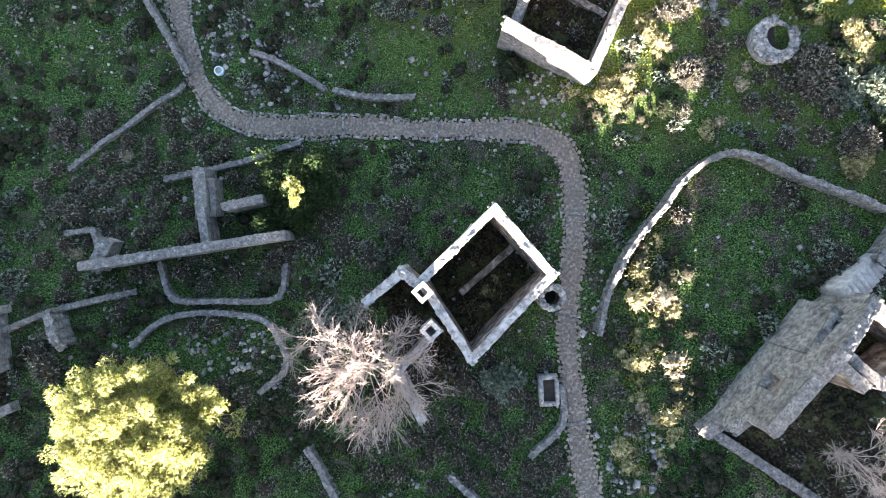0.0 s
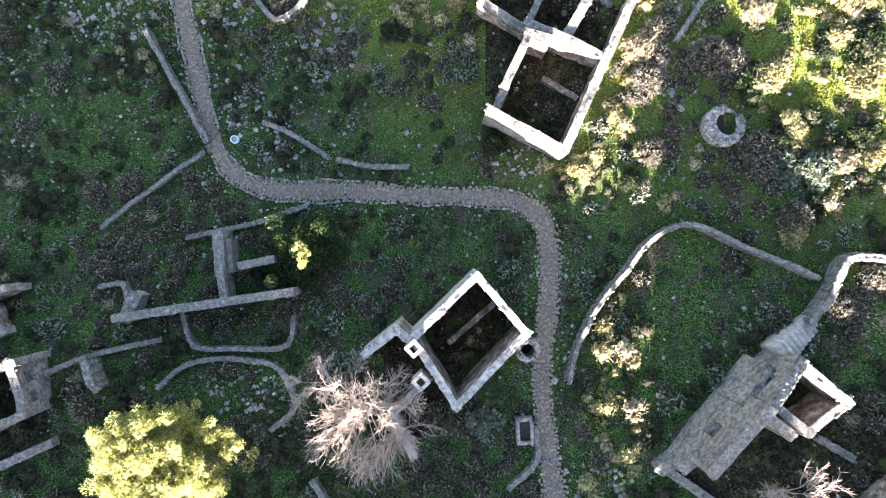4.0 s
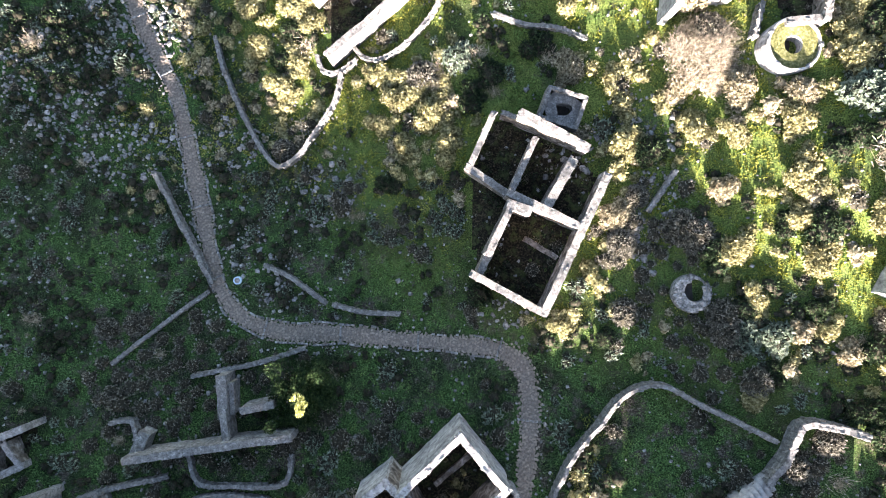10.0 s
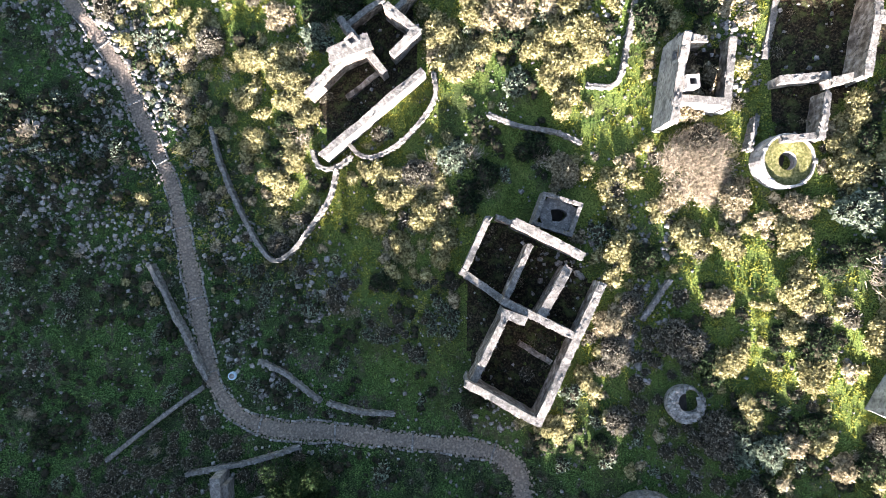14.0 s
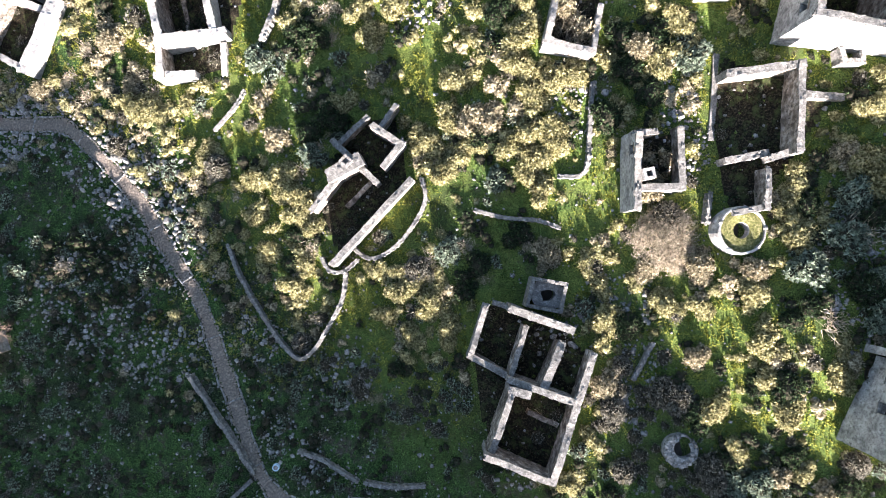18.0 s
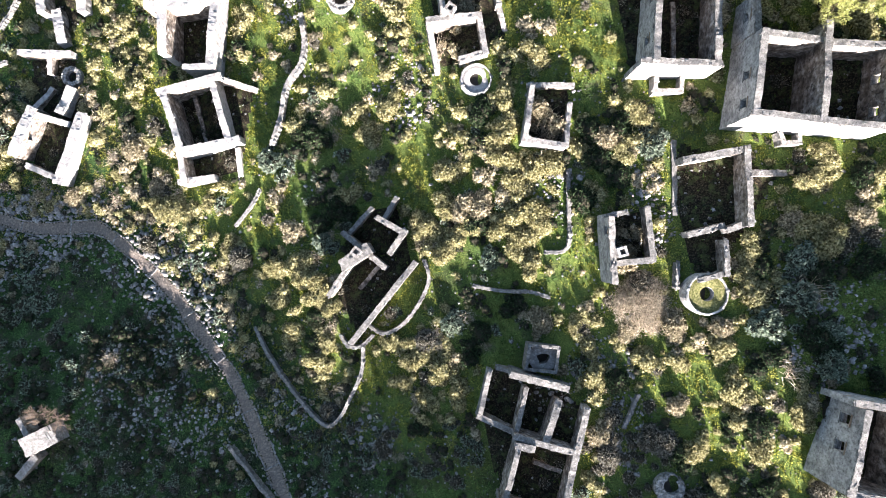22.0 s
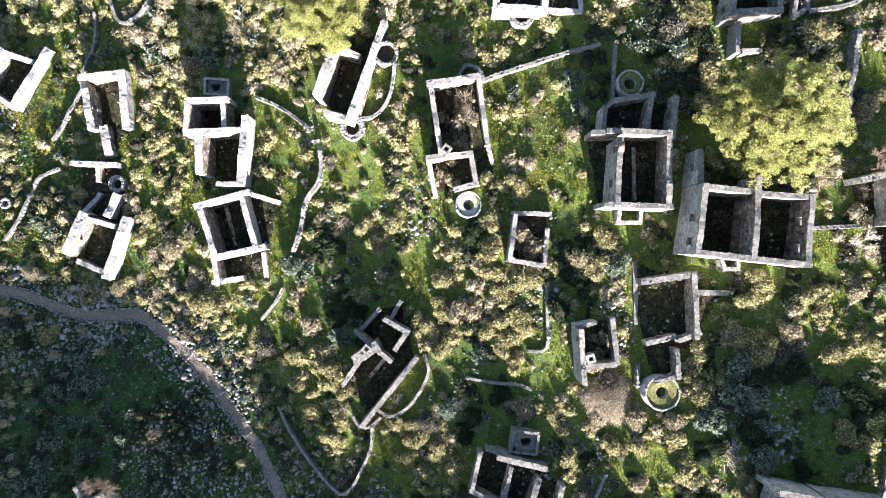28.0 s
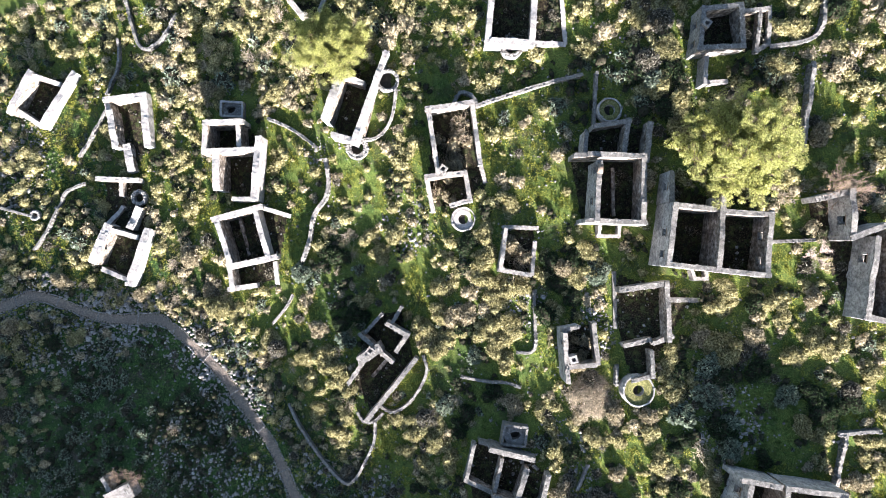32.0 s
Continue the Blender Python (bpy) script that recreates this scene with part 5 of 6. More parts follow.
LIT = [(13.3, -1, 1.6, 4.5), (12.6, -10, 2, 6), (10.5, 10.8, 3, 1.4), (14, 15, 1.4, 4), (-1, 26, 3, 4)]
BRUSH = [(2.3, -2.0, 2.0, 2.4), (10.5, 67.5, 2.4, 3.8), (8.4, 61, 2, 1.6), (15.6, 51.5, 1.9, 2.6), (21, 38, 1.4, 2.4)]
DOMES = [(-20, 5, 6, 4.5), (-24, -3, 5, 4), (19.5, 12, 3, 6), (22, 7, 3, 3), (-13, -4, 4, 3), (1, -13, 7, 4), (-14, -13, 6, 3)]
BROWN = [(-22, 5, 8, 6), (19, 17, 3, 6), (22, 8, 3, 4), (-17, -8, 12, 6), (29, 0, 3, 4), (2, -13, 8, 5)]
TYPES = [
    ("dry grey-brown thorny shrub dome", M_DRY), ("spiky grey-green sage bush", M_SAGE), ("low dark green scrub bush", M_GREEN), ("tuft of dry straw-coloured grass", M_STRAW), ("dry scrub dome in a pale sunlit tone", M_PALE),
    ("sunlit olive-yellow scrub bush", M_OLIVE),
]


PHI = (1 + 5**0.5) / 2
ICO = np.array([(-1, PHI, 0), (1, PHI, 0), (-1, -PHI, 0), (1, -PHI, 0), (0, -1, PHI), (0, 1, PHI), (0, -1, -PHI), (0, 1, -PHI), (PHI, 0, -1), (PHI, 0, 1), (-PHI, 0, -1), (-PHI, 0, 1)]) / math.hypot(1, PHI)
ICO_F = np.array([(0, 11, 5), (0, 5, 1), (0, 1, 7), (0, 7, 10), (0, 10, 11), (1, 5, 9), (5, 11, 4), (11, 10, 2), (10, 7, 6), (7, 1, 8),
                  (3, 9, 4), (3, 4, 2), (3, 2, 6), (3, 6, 8), (3, 8, 9), (4, 9, 5), (2, 4, 11), (6, 2, 10), (8, 6, 7), (9, 8, 1)])


_mid = {}
_v, _f = [tuple(v) for v in ICO], []
for a, b, c in ICO_F.tolist():
    ids = []
    for e in ((a, b), (b, c), (c, a)):
        k = (min(e), max(e))
        if k not in _mid:
            m = (np.array(_v[e[0]]) + np.array(_v[e[1]])) / 2
            _mid[k] = len(_v)
            _v.append(tuple(m / np.linalg.norm(m)))
        ids.append(_mid[k])
    _f += [(a, ids[0], ids[2]), (b, ids[1], ids[0]), (c, ids[2], ids[1]), tuple(ids)]
BALL = np.array(_v)
BALL_F = np.array([t for t in _f if max(BALL[i][2] for i in t) > -0.1])


def lumps(c, rad, r, plain=False):
    """The dense inside of a bush: uneven lumps, without their undersides."""
    bv, bf = (ICO, np.array([t for t in ICO_F.tolist() if max(ICO[i][2] for i in t) > 0.1])) if plain else (BALL, BALL_F)
    v = bv[None] * (1 + r.uniform(-0.3, 0.22, (len(c), len(bv), 1))) * rad[:, None, None] * np.array([1, 1, 0.85]) * 0.9 + c[:, None]
    f = bf[None] + len(bv) * np.arange(len(c))[:, None, None]
    return v.reshape(-1, 3), f.reshape(-1, 3)


def tufts(p, d, s, sides, r):
    """Leaf heads: small sprays of narrow leaves that point outwards."""
    n = len(p)
    q = np.repeat(p, sides, 0)
    e = np.repeat(d, sides, 0)
    k = np.repeat(s, sides)[:, None]
    m = n * sides
    w = e * 0.75 + r.normal(size=(m, 3)) * 0.55
    w /= np.linalg.norm(w, axis=1)[:, None]
    u = np.cross(w, r.normal(size=(m, 3)))
    u /= np.linalg.norm(u, axis=1)[:, None]
    b = q - e * k * 0.5 + r.normal(size=(m, 3)) * k * 0.4
    v = np.stack([b - u * k * 0.36, b + u * k * 0.36, b + w * k * r.uniform(1.0, 1.9, (m, 1))], 1)
    return v.reshape(-1, 3), np.arange(3 * m).reshape(-1, 3)


def blades(n, r, lo, hi, width, foot=0.25, rise=0.5):
    d = r.normal(size=(n, 3)) * np.array([0.6, 0.6, 0.3]) + np.array([0, 0, rise])
    d /= np.linalg.norm(d, axis=1)[:, None]
    b = r.normal(0, foot, (n, 3)) * np.array([1, 1, 0])
    w = np.cross(d, r.normal(size=(n, 3)))
    w *= width / np.linalg.norm(w, axis=1)[:, None]
    m = b + d * r.uniform(lo, hi, n)[:, None]
    return np.stack([b - w, b + w, m], 1).reshape(-1, 3), np.arange(3 * n).reshape(-1, 3)


def bush_template(kind, seed, fine=1):
    """One bush of radius 1: a dark inside and a skin of leaf heads or blades."""
    r = np.random.default_rng(seed)
    if kind == 3:
        v, f = blades(170 * fine, r, 0.4, 0.85, 0.02 / fine**0.3, 0.3, 0.9)
        return v, f, 0
    k = 4 if fine == 1 else 7
    a = r.uniform(0, 2 * math.pi, k)
    q = np.r_[r.uniform(0, 0.15), r.uniform(0.3, 0.72, k - 1)]
    c = np.stack([q * np.cos(a), q * np.sin(a), r.uniform(0.05, 0.3, k)], -1)
    rad = np.r_[r.uniform(0.5, 0.66), r.uniform(0.22, 0.46, k - 1)]
    if kind == 0:
        # a cushion: one broad dome with a few swellings
        c = np.stack([q * 0.75 * np.cos(a), q * 0.75 * np.sin(a), r.uniform(0.0, 0.12, k)], -1)
        rad = np.r_[r.uniform(0.74, 0.84), r.uniform(0.26, 0.42, k - 1)]
    v1, f1 = lumps(c, rad, r, fine == 1)
    n = (20 if fine == 1 else 130)
    ps, ds = [], []
    for cc, rr in zip(c, rad):
        m = int(n * (rr / 0.5) ** 2)
        g = np.arange(m) + 0.5
        ph, zz = 2.39996 * g, 1 - 1.05 * g / m
        d = np.stack([np.sqrt(np.maximum(0, 1 - zz * zz)) * np.cos(ph), np.sqrt(np.maximum(0, 1 - zz * zz)) * np.sin(ph), zz], -1) + r.normal(0, 0.08, (m, 3))
        d /= np.linalg.norm(d, axis=1)[:, None]
        p = cc + d * rr * np.array([1, 1, 0.85]) * r.uniform(0.88, 1.08, (m, 1))
        hid = np.zeros(m, bool)
        for c2, r2 in zip(c, rad):
            hid |= np.linalg.norm((p - c2) / np.array([1, 1, 0.85]), axis=1) < r2 * 0.86
        ps.append(p[~hid])
        ds.append(d[~hid])
    p, d = np.concatenate(ps), np.concatenate(ds)
    v2, f2 = tufts(p, d, r.uniform(0.7, 1.25, len(p)) * (0.125 if fine == 1 else 0.082) * (1.3 if kind == 1 else 1), 4 if fine == 1 else 5, r)
    m = int(len(p) * (0.2, 0.5, 0.3, 0, 0.3, 0.3)[kind])
    v3, f3 = leaf_tris(p[r.integers(0, len(p), m)], np.full(m, 0.1), 1 if fine == 1 else 2, (0.14, 0.26, 0.2, 0, 0.22, 0.2)[kind] * (1 if fine == 1 else 0.65), r, 0.8, 1.1)
    v = np.concatenate([v1, v2, v3])
    return v, np.concatenate([f1, f2 + len(v1), f3 + len(v1) + len(v2)]), len(f1)


TEMPLATES = [[bush_template(k, 40 + 10 * k + s) for s in range(4)] for k in range(6)]
SHARED = []
for k in range(6):
    SHARED.append([])
    for s in range(3):
        v, f, core = bush_template(k, 140 + 10 * k + s, 2)
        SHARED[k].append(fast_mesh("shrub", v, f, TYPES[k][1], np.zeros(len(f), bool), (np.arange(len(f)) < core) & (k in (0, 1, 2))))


def gather(template, x, y, z, s, turn, flat):
    v, f = template[:2]
    c, n = np.cos(turn)[:, None], np.sin(turn)[:, None]
    X = (v[None, :, 0] * c - v[None, :, 1] * n) * s[:, None] + x[:, None]
    Y = (v[None, :, 0] * n + v[None, :, 1] * c) * s[:, None] + y[:, None]
    Z = v[None, :, 2] * (s * flat)[:, None] + z[:, None]
    return np.stack([X, Y, Z], -1).reshape(-1, 3), (f[None] + len(v) * np.arange(len(x))[:, None, None]).reshape(-1, 3)


def in_rooms(x, y):
    m = np.zeros(len(x), bool)
    for ring_ in HULLS:
        m |= in_hull(x, y, ring_)
    return m


sr = np.random.default_rng(21)
N = 24000
bx, by = sr.uniform(-72, 64, N), sr.uniform(-20, 104, N)
thick = inside(bx, by, THICK)
domes = inside(bx, by, DOMES)
lit = inside(bx, by, LIT)
dry_room = inside(bx, by, BRUSH) * (1 - 0.6 * (by < 5))
den = (0.22 + 0.2 * smooth(8, 26, by + 0.3 * bx) + 0.45 * inside(bx, by, [(-40, 30, 26, 24), (-8, 18, 14, 10), (18, 0, 5, 5)]) + 0.78 * smooth(0.42, 0.56, patch(bx, by, 0.15, 3.1)) + 0.6 * thick + 0.4 * smooth(14, 4, by + 0.4 * bx)) * (1 - 0.8 * inside(bx, by, MEADOW)) + 1.2 * domes + 2.0 * lit + 1.5 * dry_room
size = np.clip(sr.lognormal(-0.48, 0.42, N), 0.25, 1.2) * (1 + 0.15 * thick)
size = np.where(domes > 0.4, sr.uniform(0.5, 0.95, N), size)
room = in_rooms(bx, by)
size = np.where(inside(bx, by, [(-40, 30, 26, 24), (-8, 18, 14, 10)]) > 0.5, size * 0.8, size)
size = np.where(room, np.where((dry_room > 0.2) & (by > 5), size * 1.35, size * 0.75), size * (1 + 0.45 * smooth(8, 26, by + 0.3 * bx) * (1 - domes)))
near = off_path(bx, by)
keep = (sr.uniform(0, 1, N) < den * 0.5) & (near > 0.95 + size * 0.8) & free_of(bx, by, np.where(room, 0.1, 0.1 + 0.6 * size))
keep = np.flatnonzero(keep)
keep = keep[np.argsort(-size[keep])]
chosen = []
for k in keep:
    c = np.array(chosen, int)
    if not len(c) or (np.hypot(bx[c] - bx[k], by[c] - by[k]) > (size[c] + size[k]) * (0.34 + 0.3 * domes[k])).all():
        chosen.append(k)
keep = np.sort(np.array(chosen))
bx, by, size, room, lit, domes, dry_room = bx[keep], by[keep], size[keep], room[keep], lit[keep], domes[keep], dry_room[keep]
mixed = patch(bx, by, 0.11, 8.7) + sr.normal(0, 0.11, len(bx))
brown = inside(bx, by, BROWN)
# where the sun falls: northern slopes and LIT, without the shaded fields
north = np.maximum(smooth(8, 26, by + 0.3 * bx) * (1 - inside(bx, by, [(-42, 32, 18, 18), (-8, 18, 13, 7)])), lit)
u = sr.uniform(0, 1, len(bx))
kind = np.where(mixed < 0.44, 2, np.where(mixed < 0.59, 1, 0))
# there the bushes take the paler kinds, with sunlight in their colour
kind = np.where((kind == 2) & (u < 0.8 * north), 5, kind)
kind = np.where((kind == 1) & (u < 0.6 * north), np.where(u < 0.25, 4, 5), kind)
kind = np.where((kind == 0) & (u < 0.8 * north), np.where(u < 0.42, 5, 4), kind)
kind = np.where((kind == 1) & (u > 0.75), 2, kind)
kind = np.where((kind == 0) & (inside(bx, by, [(-42, 32, 20, 18), (-8, 18, 14, 9), (-28, 22, 9, 9)]) > 0.3) & (u < 0.75), np.where(u < 0.4, 1, 2), kind)
kind = np.where(brown > sr.uniform(0.1, 0.9, len(bx)), 0, kind)
# house shade put into the scrub colour: pale kinds swapped for darker ones
shaded_scrub = inside(bx, by, [(39, 27, 9, 7), (31, 69, 8, 6), (-9, 51, 4, 7), (6.5, 34, 5, 7)])
kind = np.where((kind > 3) & (shaded_scrub > 0.4) & (sr.uniform(0, 1, len(bx)) < 0.75), np.where(u < 0.5, 2, 1), kind)
kind = np.where(room, np.where(u < 0.6, 2, np.where(u < 0.85, 0, 3)), kind)
kind = np.where(dry_room > 0.2, np.where(u < 0.6, np.where(by < 0, 5, 4), 3), kind)
kind = np.where(sr.uniform(0, 1, len(bx)) < 0.025, 3, kind)
kind = np.where((kind < 2) & (u > 0.42) & (inside(bx, by, [(-18, -9, 13, 6)]) > 0.3), 2, kind)
which = sr.integers(0, 4, len(bx))
turn = sr.uniform(0, 6.28, len(bx))
flat = sr.uniform(0.85, 1.2, len(bx)) + 0.25 * domes
flat = np.where((dry_room > 0.2) & (by > 5), flat * 1.6, flat * (1 - 0.15 * north))
bz = ground_z(bx, by) - 0.04
single = np.argsort(-size + 0.012 * np.abs(by - 12) + (kind == 3))[:300]
lone = np.zeros(len(bx), bool)
lone[single] = True
for k in single:
    o = new("shrub", SHARED[kind[k]][which[k] % 3])
    o.location, o.rotation_euler, o.scale = (bx[k], by[k], bz[k]), (0, 0, turn[k]), (size[k], size[k], size[k] * flat[k])
    tagged(o, TYPES[kind[k]][0] + (" inside the ruin" if room[k] else " on the open slope"), "shrub", "shrubs")
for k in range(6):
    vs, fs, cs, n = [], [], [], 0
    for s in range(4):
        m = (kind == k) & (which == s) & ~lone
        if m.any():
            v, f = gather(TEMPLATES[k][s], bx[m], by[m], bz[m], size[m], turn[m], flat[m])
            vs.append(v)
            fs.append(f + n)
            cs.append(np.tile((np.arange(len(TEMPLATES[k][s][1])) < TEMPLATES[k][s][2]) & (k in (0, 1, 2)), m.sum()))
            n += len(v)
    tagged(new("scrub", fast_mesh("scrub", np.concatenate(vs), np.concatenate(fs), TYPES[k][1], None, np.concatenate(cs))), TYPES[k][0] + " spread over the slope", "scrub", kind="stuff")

# herbs: low leafy tufts, flat leaves and upright blades
hr = np.random.default_rng(33)
N = 230000
x, y = hr.uniform(-72, 64, N), hr.uniform(-20, 104, N)
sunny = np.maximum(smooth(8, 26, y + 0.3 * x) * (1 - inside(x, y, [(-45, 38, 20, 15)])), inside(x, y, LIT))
ok = (off_path(x, y) > 0.95) & free_of(x, y, 0.05) & ~in_rooms(x, y)
ok &= hr.uniform(0, 1, N) < 0.16 + 0.6 * smooth(0.44, 0.56, patch(x, y, 0.28, 5.5)) + 0.6 * inside(x, y, MEADOW) + 0.18 * sunny - 0.3 * inside(x, y, [(-42, 32, 20, 18)])
x, y, sunny = x[ok], y[ok], sunny[ok]
blade = 6
ba = hr.uniform(0, 2 * math.pi, blade)
foot = np.stack([np.cos(ba), np.sin(ba), 0 * ba], -1) * np.sqrt(hr.uniform(0, 1, blade))[:, None] * 0.7
rise = np.where(np.arange(blade) % 2 == 0, hr.uniform(0.6, 1.0, blade), hr.uniform(0.12, 0.35, blade))
out = np.where(np.arange(blade) % 2 == 0, 0.25, 0.8)
tip = foot + np.stack([np.cos(ba) * out, np.sin(ba) * out, rise], -1)
wide = np.stack([-np.sin(ba), np.cos(ba), 0 * ba], -1) * 0.2
small = (np.stack([foot - wide, foot + wide, tip], 1).reshape(-1, 3), np.arange(3 * blade).reshape(-1, 3))
grown = hr.uniform(0.08, 0.22, len(x)) * (1 + 0.35 * sunny)
tall = hr.uniform(0.5, 1.0, len(x)) * (1 + 0.3 * sunny)
turned = hr.uniform(0, 6.28, len(x))
# sunlit grass tone where the sun falls, kept out of the house shadows
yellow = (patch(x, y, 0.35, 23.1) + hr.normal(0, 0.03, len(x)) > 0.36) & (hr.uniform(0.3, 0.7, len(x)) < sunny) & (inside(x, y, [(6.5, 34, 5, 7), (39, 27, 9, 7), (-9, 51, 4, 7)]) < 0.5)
for pick, material, label in ((~yellow, M_HERB, "fresh green herbs and grass tufts"), (yellow, M_SUNLIT_GRASS, "low grass between the bushes, sunlit yellow-green put into its colour")):
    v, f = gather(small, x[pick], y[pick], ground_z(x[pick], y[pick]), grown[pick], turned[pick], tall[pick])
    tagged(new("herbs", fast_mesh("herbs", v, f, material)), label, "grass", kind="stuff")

# loose stones
RUBBLE = [(-16, 16, 2, 2.5), (-13, 12, 2, 1.5), (-28, 25, 5, 3), (-33, 29, 6, 4), (-9, 21, 3, 3), (17.8, 19, 2.2, 5), (12, 23.5, 2.5, 2), (-26.5, 41, 3.5, 7), (-31, 44, 3, 4), (-14, 15, 2.5, 1.5), (17, 26, 4, 3), (23.5, 39.5, 2.5, 4), (7, 11, 3, 1.2), (-14.5, -6.5, 4, 2), (-36, 33, 6, 5), (2, 58, 4, 5), (-9, 71, 2, 2),
          (-46, 55, 6, 3), (-52, 50, 10, 5), (-18, 26, 3, 3), (16, 44, 3, 3), (24, 45, 2.5, 2.5), (-60, 80, 8, 8), (36, 27, 5, 6), (12, -13, 2, 3)]
N = 90000
x, y = hr.uniform(-70, 62, N), hr.uniform(-19, 102, N)
d = 0.05 + 0.2 * smooth(0.5, 0.66, patch(x, y, 0.22, 15.2)) + 0.75 * inside(x, y, RUBBLE)
p = off_path(x, y)
d += 0.3 * ((p > 0.9) & (p < 1.9)) + 0.75 * ((p > 0.9) & (p < 4.0) & (y > 32)) + 0.14 * inside(x, y, [(-40, 30, 26, 24), (-8, 18, 14, 10)])
ok = (hr.uniform(0, 1, N) < d) & (p > 0.95) & free_of(x, y, 0.0)
x, y = x[ok], y[ok]
s = np.clip(hr.lognormal(-1.85, 0.42, len(x)), 0.08, 0.42) * (1 + 0.45 * inside(x, y, RUBBLE)) * (1 + 0.45 * ((p[ok] < 4) & (y > 34)))
it = np.stack([x, y, ground_z(x, y) + s * 0.12, s, s * hr.uniform(0.6, 1, len(x)), s * hr.uniform(0.4, 0.8, len(x)), hr.uniform(0, 6.28, len(x))], -1)
big = np.argsort(-it[:, 3] + 0.004 * np.hypot(it[:, 0] + 4, it[:, 1] - 18))[:260]
ROCK = []
for k in range(8):
    v, f = lumps(np.zeros((1, 3)), np.array([0.6]), np.random.default_rng(500 + k))
    ROCK.append(fast_mesh("rock", np.sign(v) * np.abs(v) ** 0.8 * 0.9, f, M_FIELD_ONE))
for k, q in enumerate(big):
    o = new("rock", ROCK[k % 8])
    o.location, o.rotation_euler, o.scale = it[q, :3], (0, 0, it[q, 6]), it[q, 3:6]
    tagged(o, "pale weathered field stone lying in the grass", "stone", "loose field stones")
it = np.delete(it, big, 0)
v, f = stone_blocks(it, 17)
tagged(new("loose_stones", fast_mesh("loose_stones", v, f, M_FIELD)), "scattered pale field stones and rubble", "stones", kind="stuff")

gz = float(ground_z(3.9, -8.7))
o = new("shrub", fast_mesh("round_shrub", *bush_template(1, 611, 5)[:2], M_SAGE))
o.location, o.scale = (3.9, -8.7, gz - 0.05), (1.5, 1.5, 1.35)
tagged(o, "round blue-green spurge bush in the shade by the house", "shrub", "shrubs")


tuft = new("grass_tussock", SHARED[3][1])
tuft.location, tuft.scale = (-37.4, 35.0, float(ground_z(-37.4, 35.0)) - 0.04), (1.25, 1.25, 1.5)
tagged(tuft, "lone straw-coloured tussock catching the sun in the shaded field", "grass tussock")


# ---- stairs, lid, trough, dry bush ----
def stairs(x0, y0, x1, y1, width, z0, z1, n):
    ob = thing("outer_stairs", x0, y0, float(ground_z(x0, y0)), "worn pale stone steps climbing to the ruined house", "stairs")
    ux, uy = (x1 - x0) / n, (y1 - y0) / n
    turn = math.atan2(uy, ux)
    d = math.hypot(ux, uy)
    for k in range(n):
        z = z0 + (z1 - z0) * (k + 1) / n
        b = float(ground_z(x0, y0)) - 0.6
        v, f = stone_blocks([(ux * (k + 0.5), uy * (k + 0.5), (z + b) / 2 - ob.location.z, d * 1.12, width * 1.0, z - b, turn)], 60 + k, 0.03)
        part("step", fast_mesh("step", v, f, M_WHITE), ob)
    rub(x0, y0, x1, y1, width / 2)


stairs(26.2, -0.8, 23.3, -2.9, 1.5, -0.1, 1.5, 8)

lid = thing("manhole_cover", -16.6, 13.2, float(ground_z(-16.6, 13.2)), "pale blue round cover beside the path", "cover")
bm = bmesh.new()
bmesh.ops.create_cone(bm, cap_ends=True, segments=28, radius1=0.36, radius2=0.34, depth=0.35, matrix=pose(0, 0, 0.15))
me = bpy.data.meshes.new("rim_band")
bm.to_mesh(me)
me.materials.append(M_DISC)
part("rim_band", me, lid)
bm = bmesh.new()
bmesh.ops.create_cone(bm, cap_ends=True, segments=28, radius1=0.24, radius2=0.22, depth=0.06, matrix=pose(0, 0, 0.35))
me = bpy.data.meshes.new("cap")
bm.to_mesh(me)
me.materials.append(M_STONE)
part("cap", me, lid, "pale stone cap")

tx, ty = 6.75, -9.0
trough = thing("stone_trough", tx, ty, float(ground_z(tx, ty)), "rough stone trough with green water by the path", "trough")
for dx, dy, w, l in ((-0.5, 0, 0.25, 1.9), (0.5, 0, 0.25, 1.9), (0, 0.85, 1.25, 0.25), (0, -0.85, 1.25, 0.25)):
    v, f = stone_blocks([(dx, dy, 0.2, w, l, 1.0, 0.05)], int(abs(dx * 10 + dy * 100)))
    part("side_slab", fast_mesh("side_slab", v, f, M_FIELD), trough)
part("water", mesh_from("water", [Vector(p) for p in ((-0.45, -0.8, 0.4), (0.45, -0.8, 0.4), (0.45, 0.8, 0.4), (-0.45, 0.8, 0.4))], [(0, 1, 2, 3)], M_HOLE), trough, "dark still water")

br = np.random.default_rng(77)
dz = float(ground_z(21.7, 31.8))
dry = thing("dry_bush", 21.7, 31.4, dz - 0.05, "broad beige leafless bush below the house wall", "shrub")
n = 90
a, q = br.uniform(0, 6.28, n), np.sqrt(br.uniform(0, 1, n)) * 2.75
cc = np.stack([q * np.cos(a), q * np.sin(a) * 0.9, 0.6 + 0.9 * (1 - (q / 2.6) ** 2)], -1)
vs, fs = [], []
for k, c in enumerate(cc):
    v, f = blades(150, br, 0.5, 1.0, 0.022, 0.35, 0.6)
    vs.append(v * br.uniform(0.8, 1.1) + c * np.array([1, 1, 0.55]))
    fs.append(f + 450 * k)
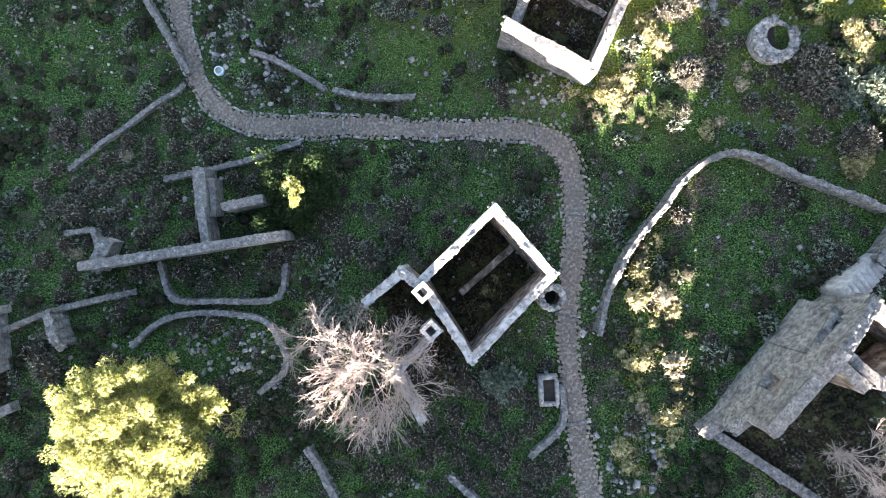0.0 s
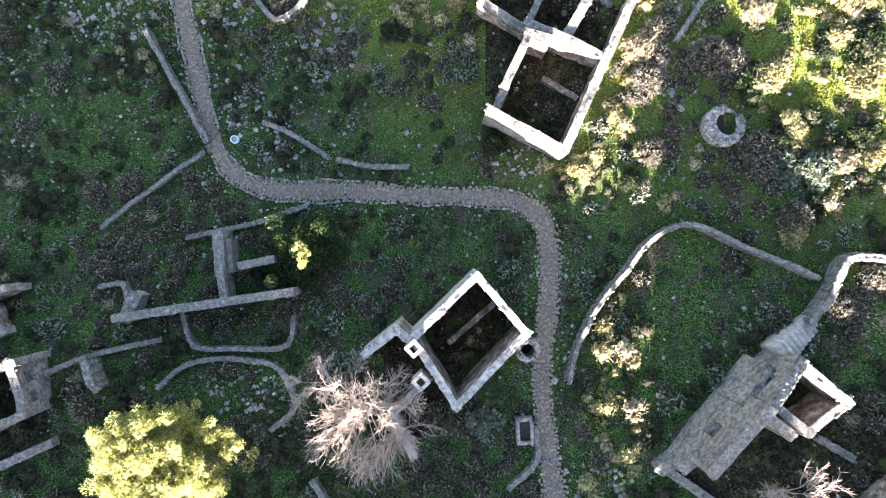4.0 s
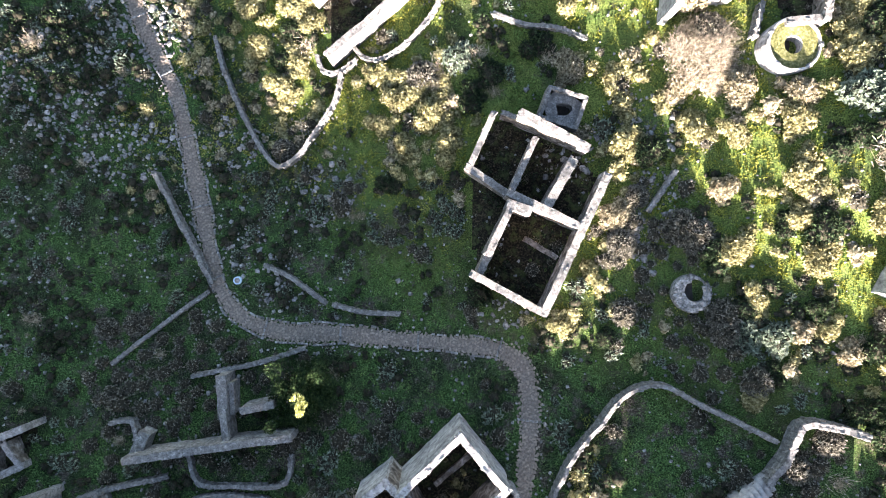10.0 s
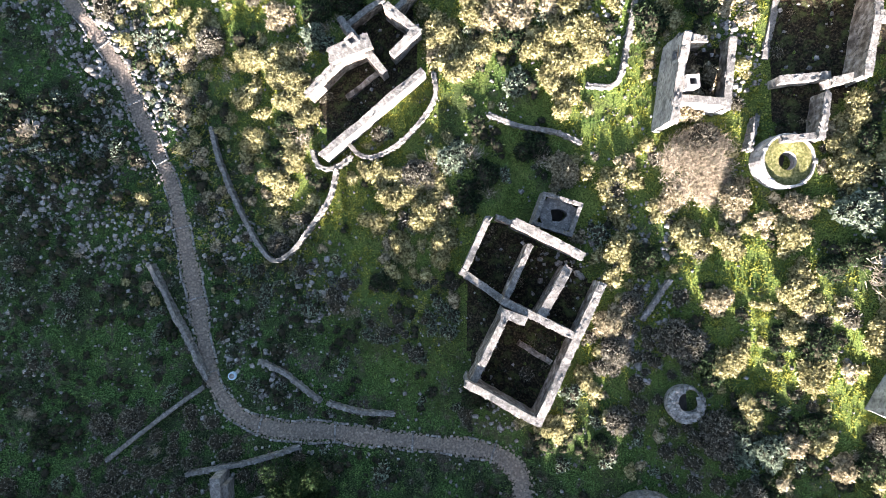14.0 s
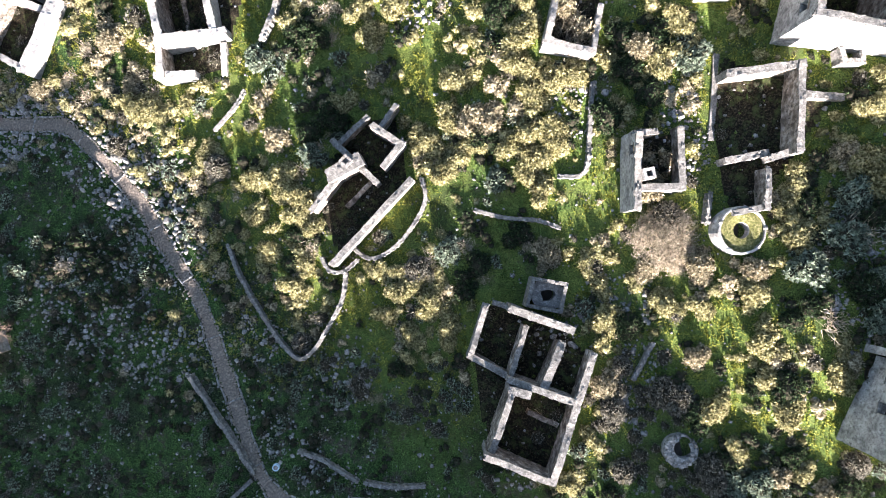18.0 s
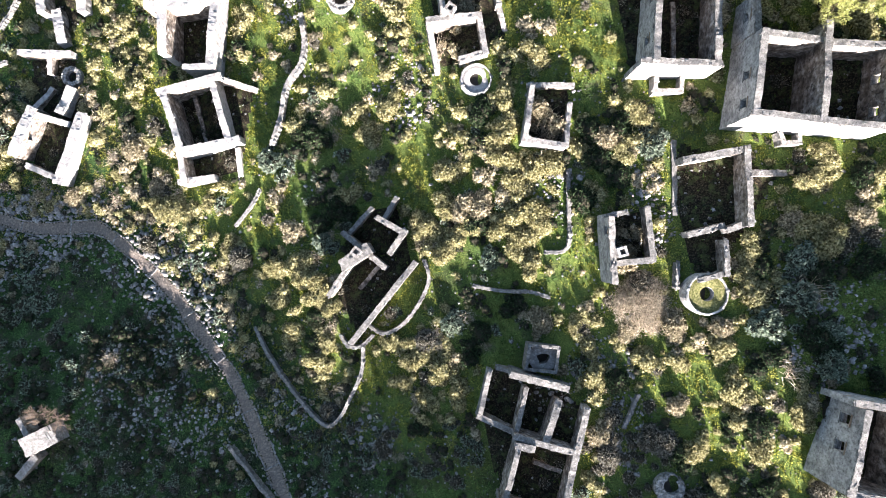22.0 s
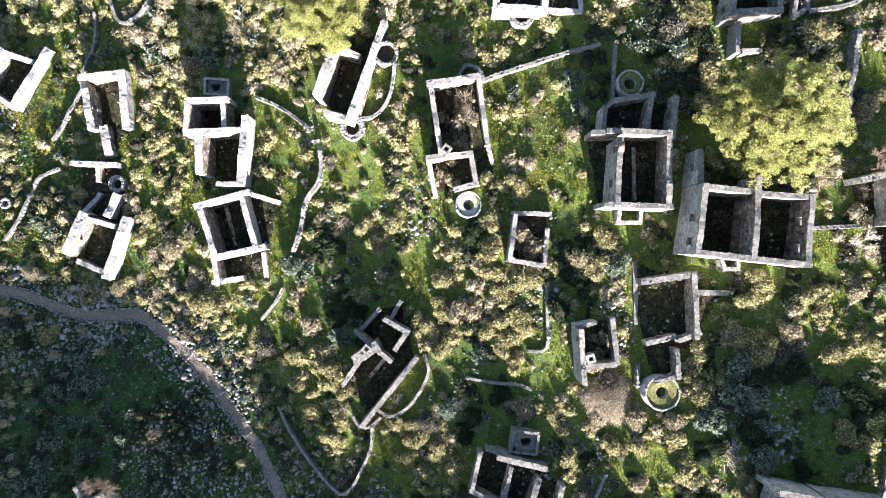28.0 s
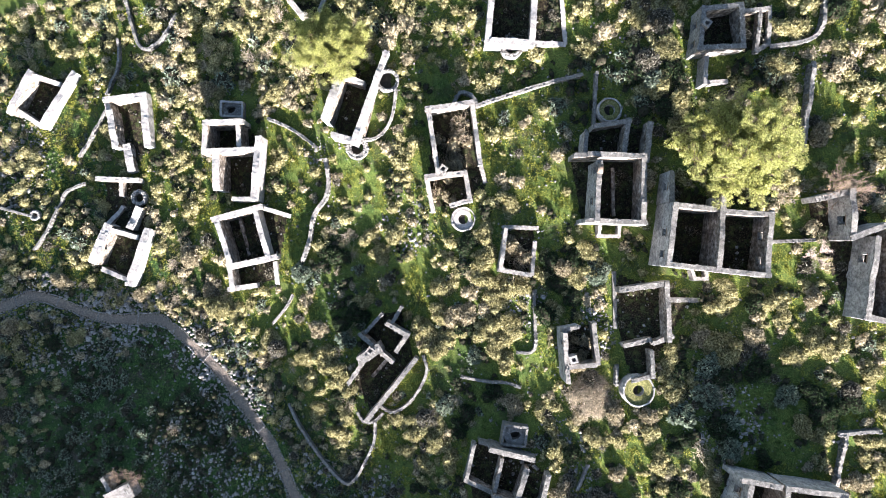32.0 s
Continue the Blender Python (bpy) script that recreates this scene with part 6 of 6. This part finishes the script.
part("twig_mass", fast_mesh("twig_mass", np.concatenate(vs), np.concatenate(fs), M_STRAW), dry, kind="stuff")
stems = [((0, 0, -0.1), tuple(c), 0.04, 0.012) for c in cc[:24]]
v, f = tubes(stems, 4)
part("stem", mesh_from("stem", v, f, M_BARK), dry)

# ---- paving stones, one by one where the path is nearest ----
sides = 7
PAVERS = []
for k in range(6):
    a = np.sort(pave.uniform(0, 2 * math.pi, sides) * 0.35 + np.arange(sides) * 2 * math.pi / sides)
    rr = pave.uniform(0.42, 0.58, sides)
    vs = [(rr[i] * math.cos(a[i]), rr[i] * math.sin(a[i]), -0.5) for i in range(sides)] + [(rr[i] * 0.95 * math.cos(a[i]), rr[i] * 0.95 * math.sin(a[i]), 0.5) for i in range(sides)]
    fs = [tuple(range(sides, 2 * sides))] + [(i, (i + 1) % sides, sides + (i + 1) % sides, sides + i) for i in range(sides)]
    PAVERS.append((np.array(vs), fs))
PM = [mesh_from("paving_stone", [Vector(p) for p in v], f, M_PAVE_ONE) for v, f in PAVERS]
near_stones = [q for q in ALL_PAVE if -7.5 < q[1] < 7.5 and q[0] > 0][:300]
rest = [q for q in ALL_PAVE if q not in near_stones]
for k, (x, y, z, l, w, t, turn_) in enumerate(near_stones):
    o = new("paving_stone", PM[k % 6])
    o.parent = road
    o.location, o.rotation_euler, o.scale = (x, y, z), (0, 0, turn_), (l * 1.22, w * 1.22, t)
vs, fs, n = [], [], 0
for k, (x, y, z, l, w, t, turn_) in enumerate(rest):
    v, f = PAVERS[k % 6]
    c, s_ = math.cos(turn_), math.sin(turn_)
    p = v * np.array([l * 1.22, w * 1.22, t])
    vs.append(np.c_[p[:, 0] * c - p[:, 1] * s_ + x, p[:, 0] * s_ + p[:, 1] * c + y, p[:, 2] + z])
    fs += [tuple(i + n for i in q) for q in f]
    n += len(v)
paved = new("paving", mesh_from("paving", np.concatenate(vs).tolist(), fs, M_PAVE))
paved.parent = road
tagged(paved, "irregular grey paving stones", kind="stuff")
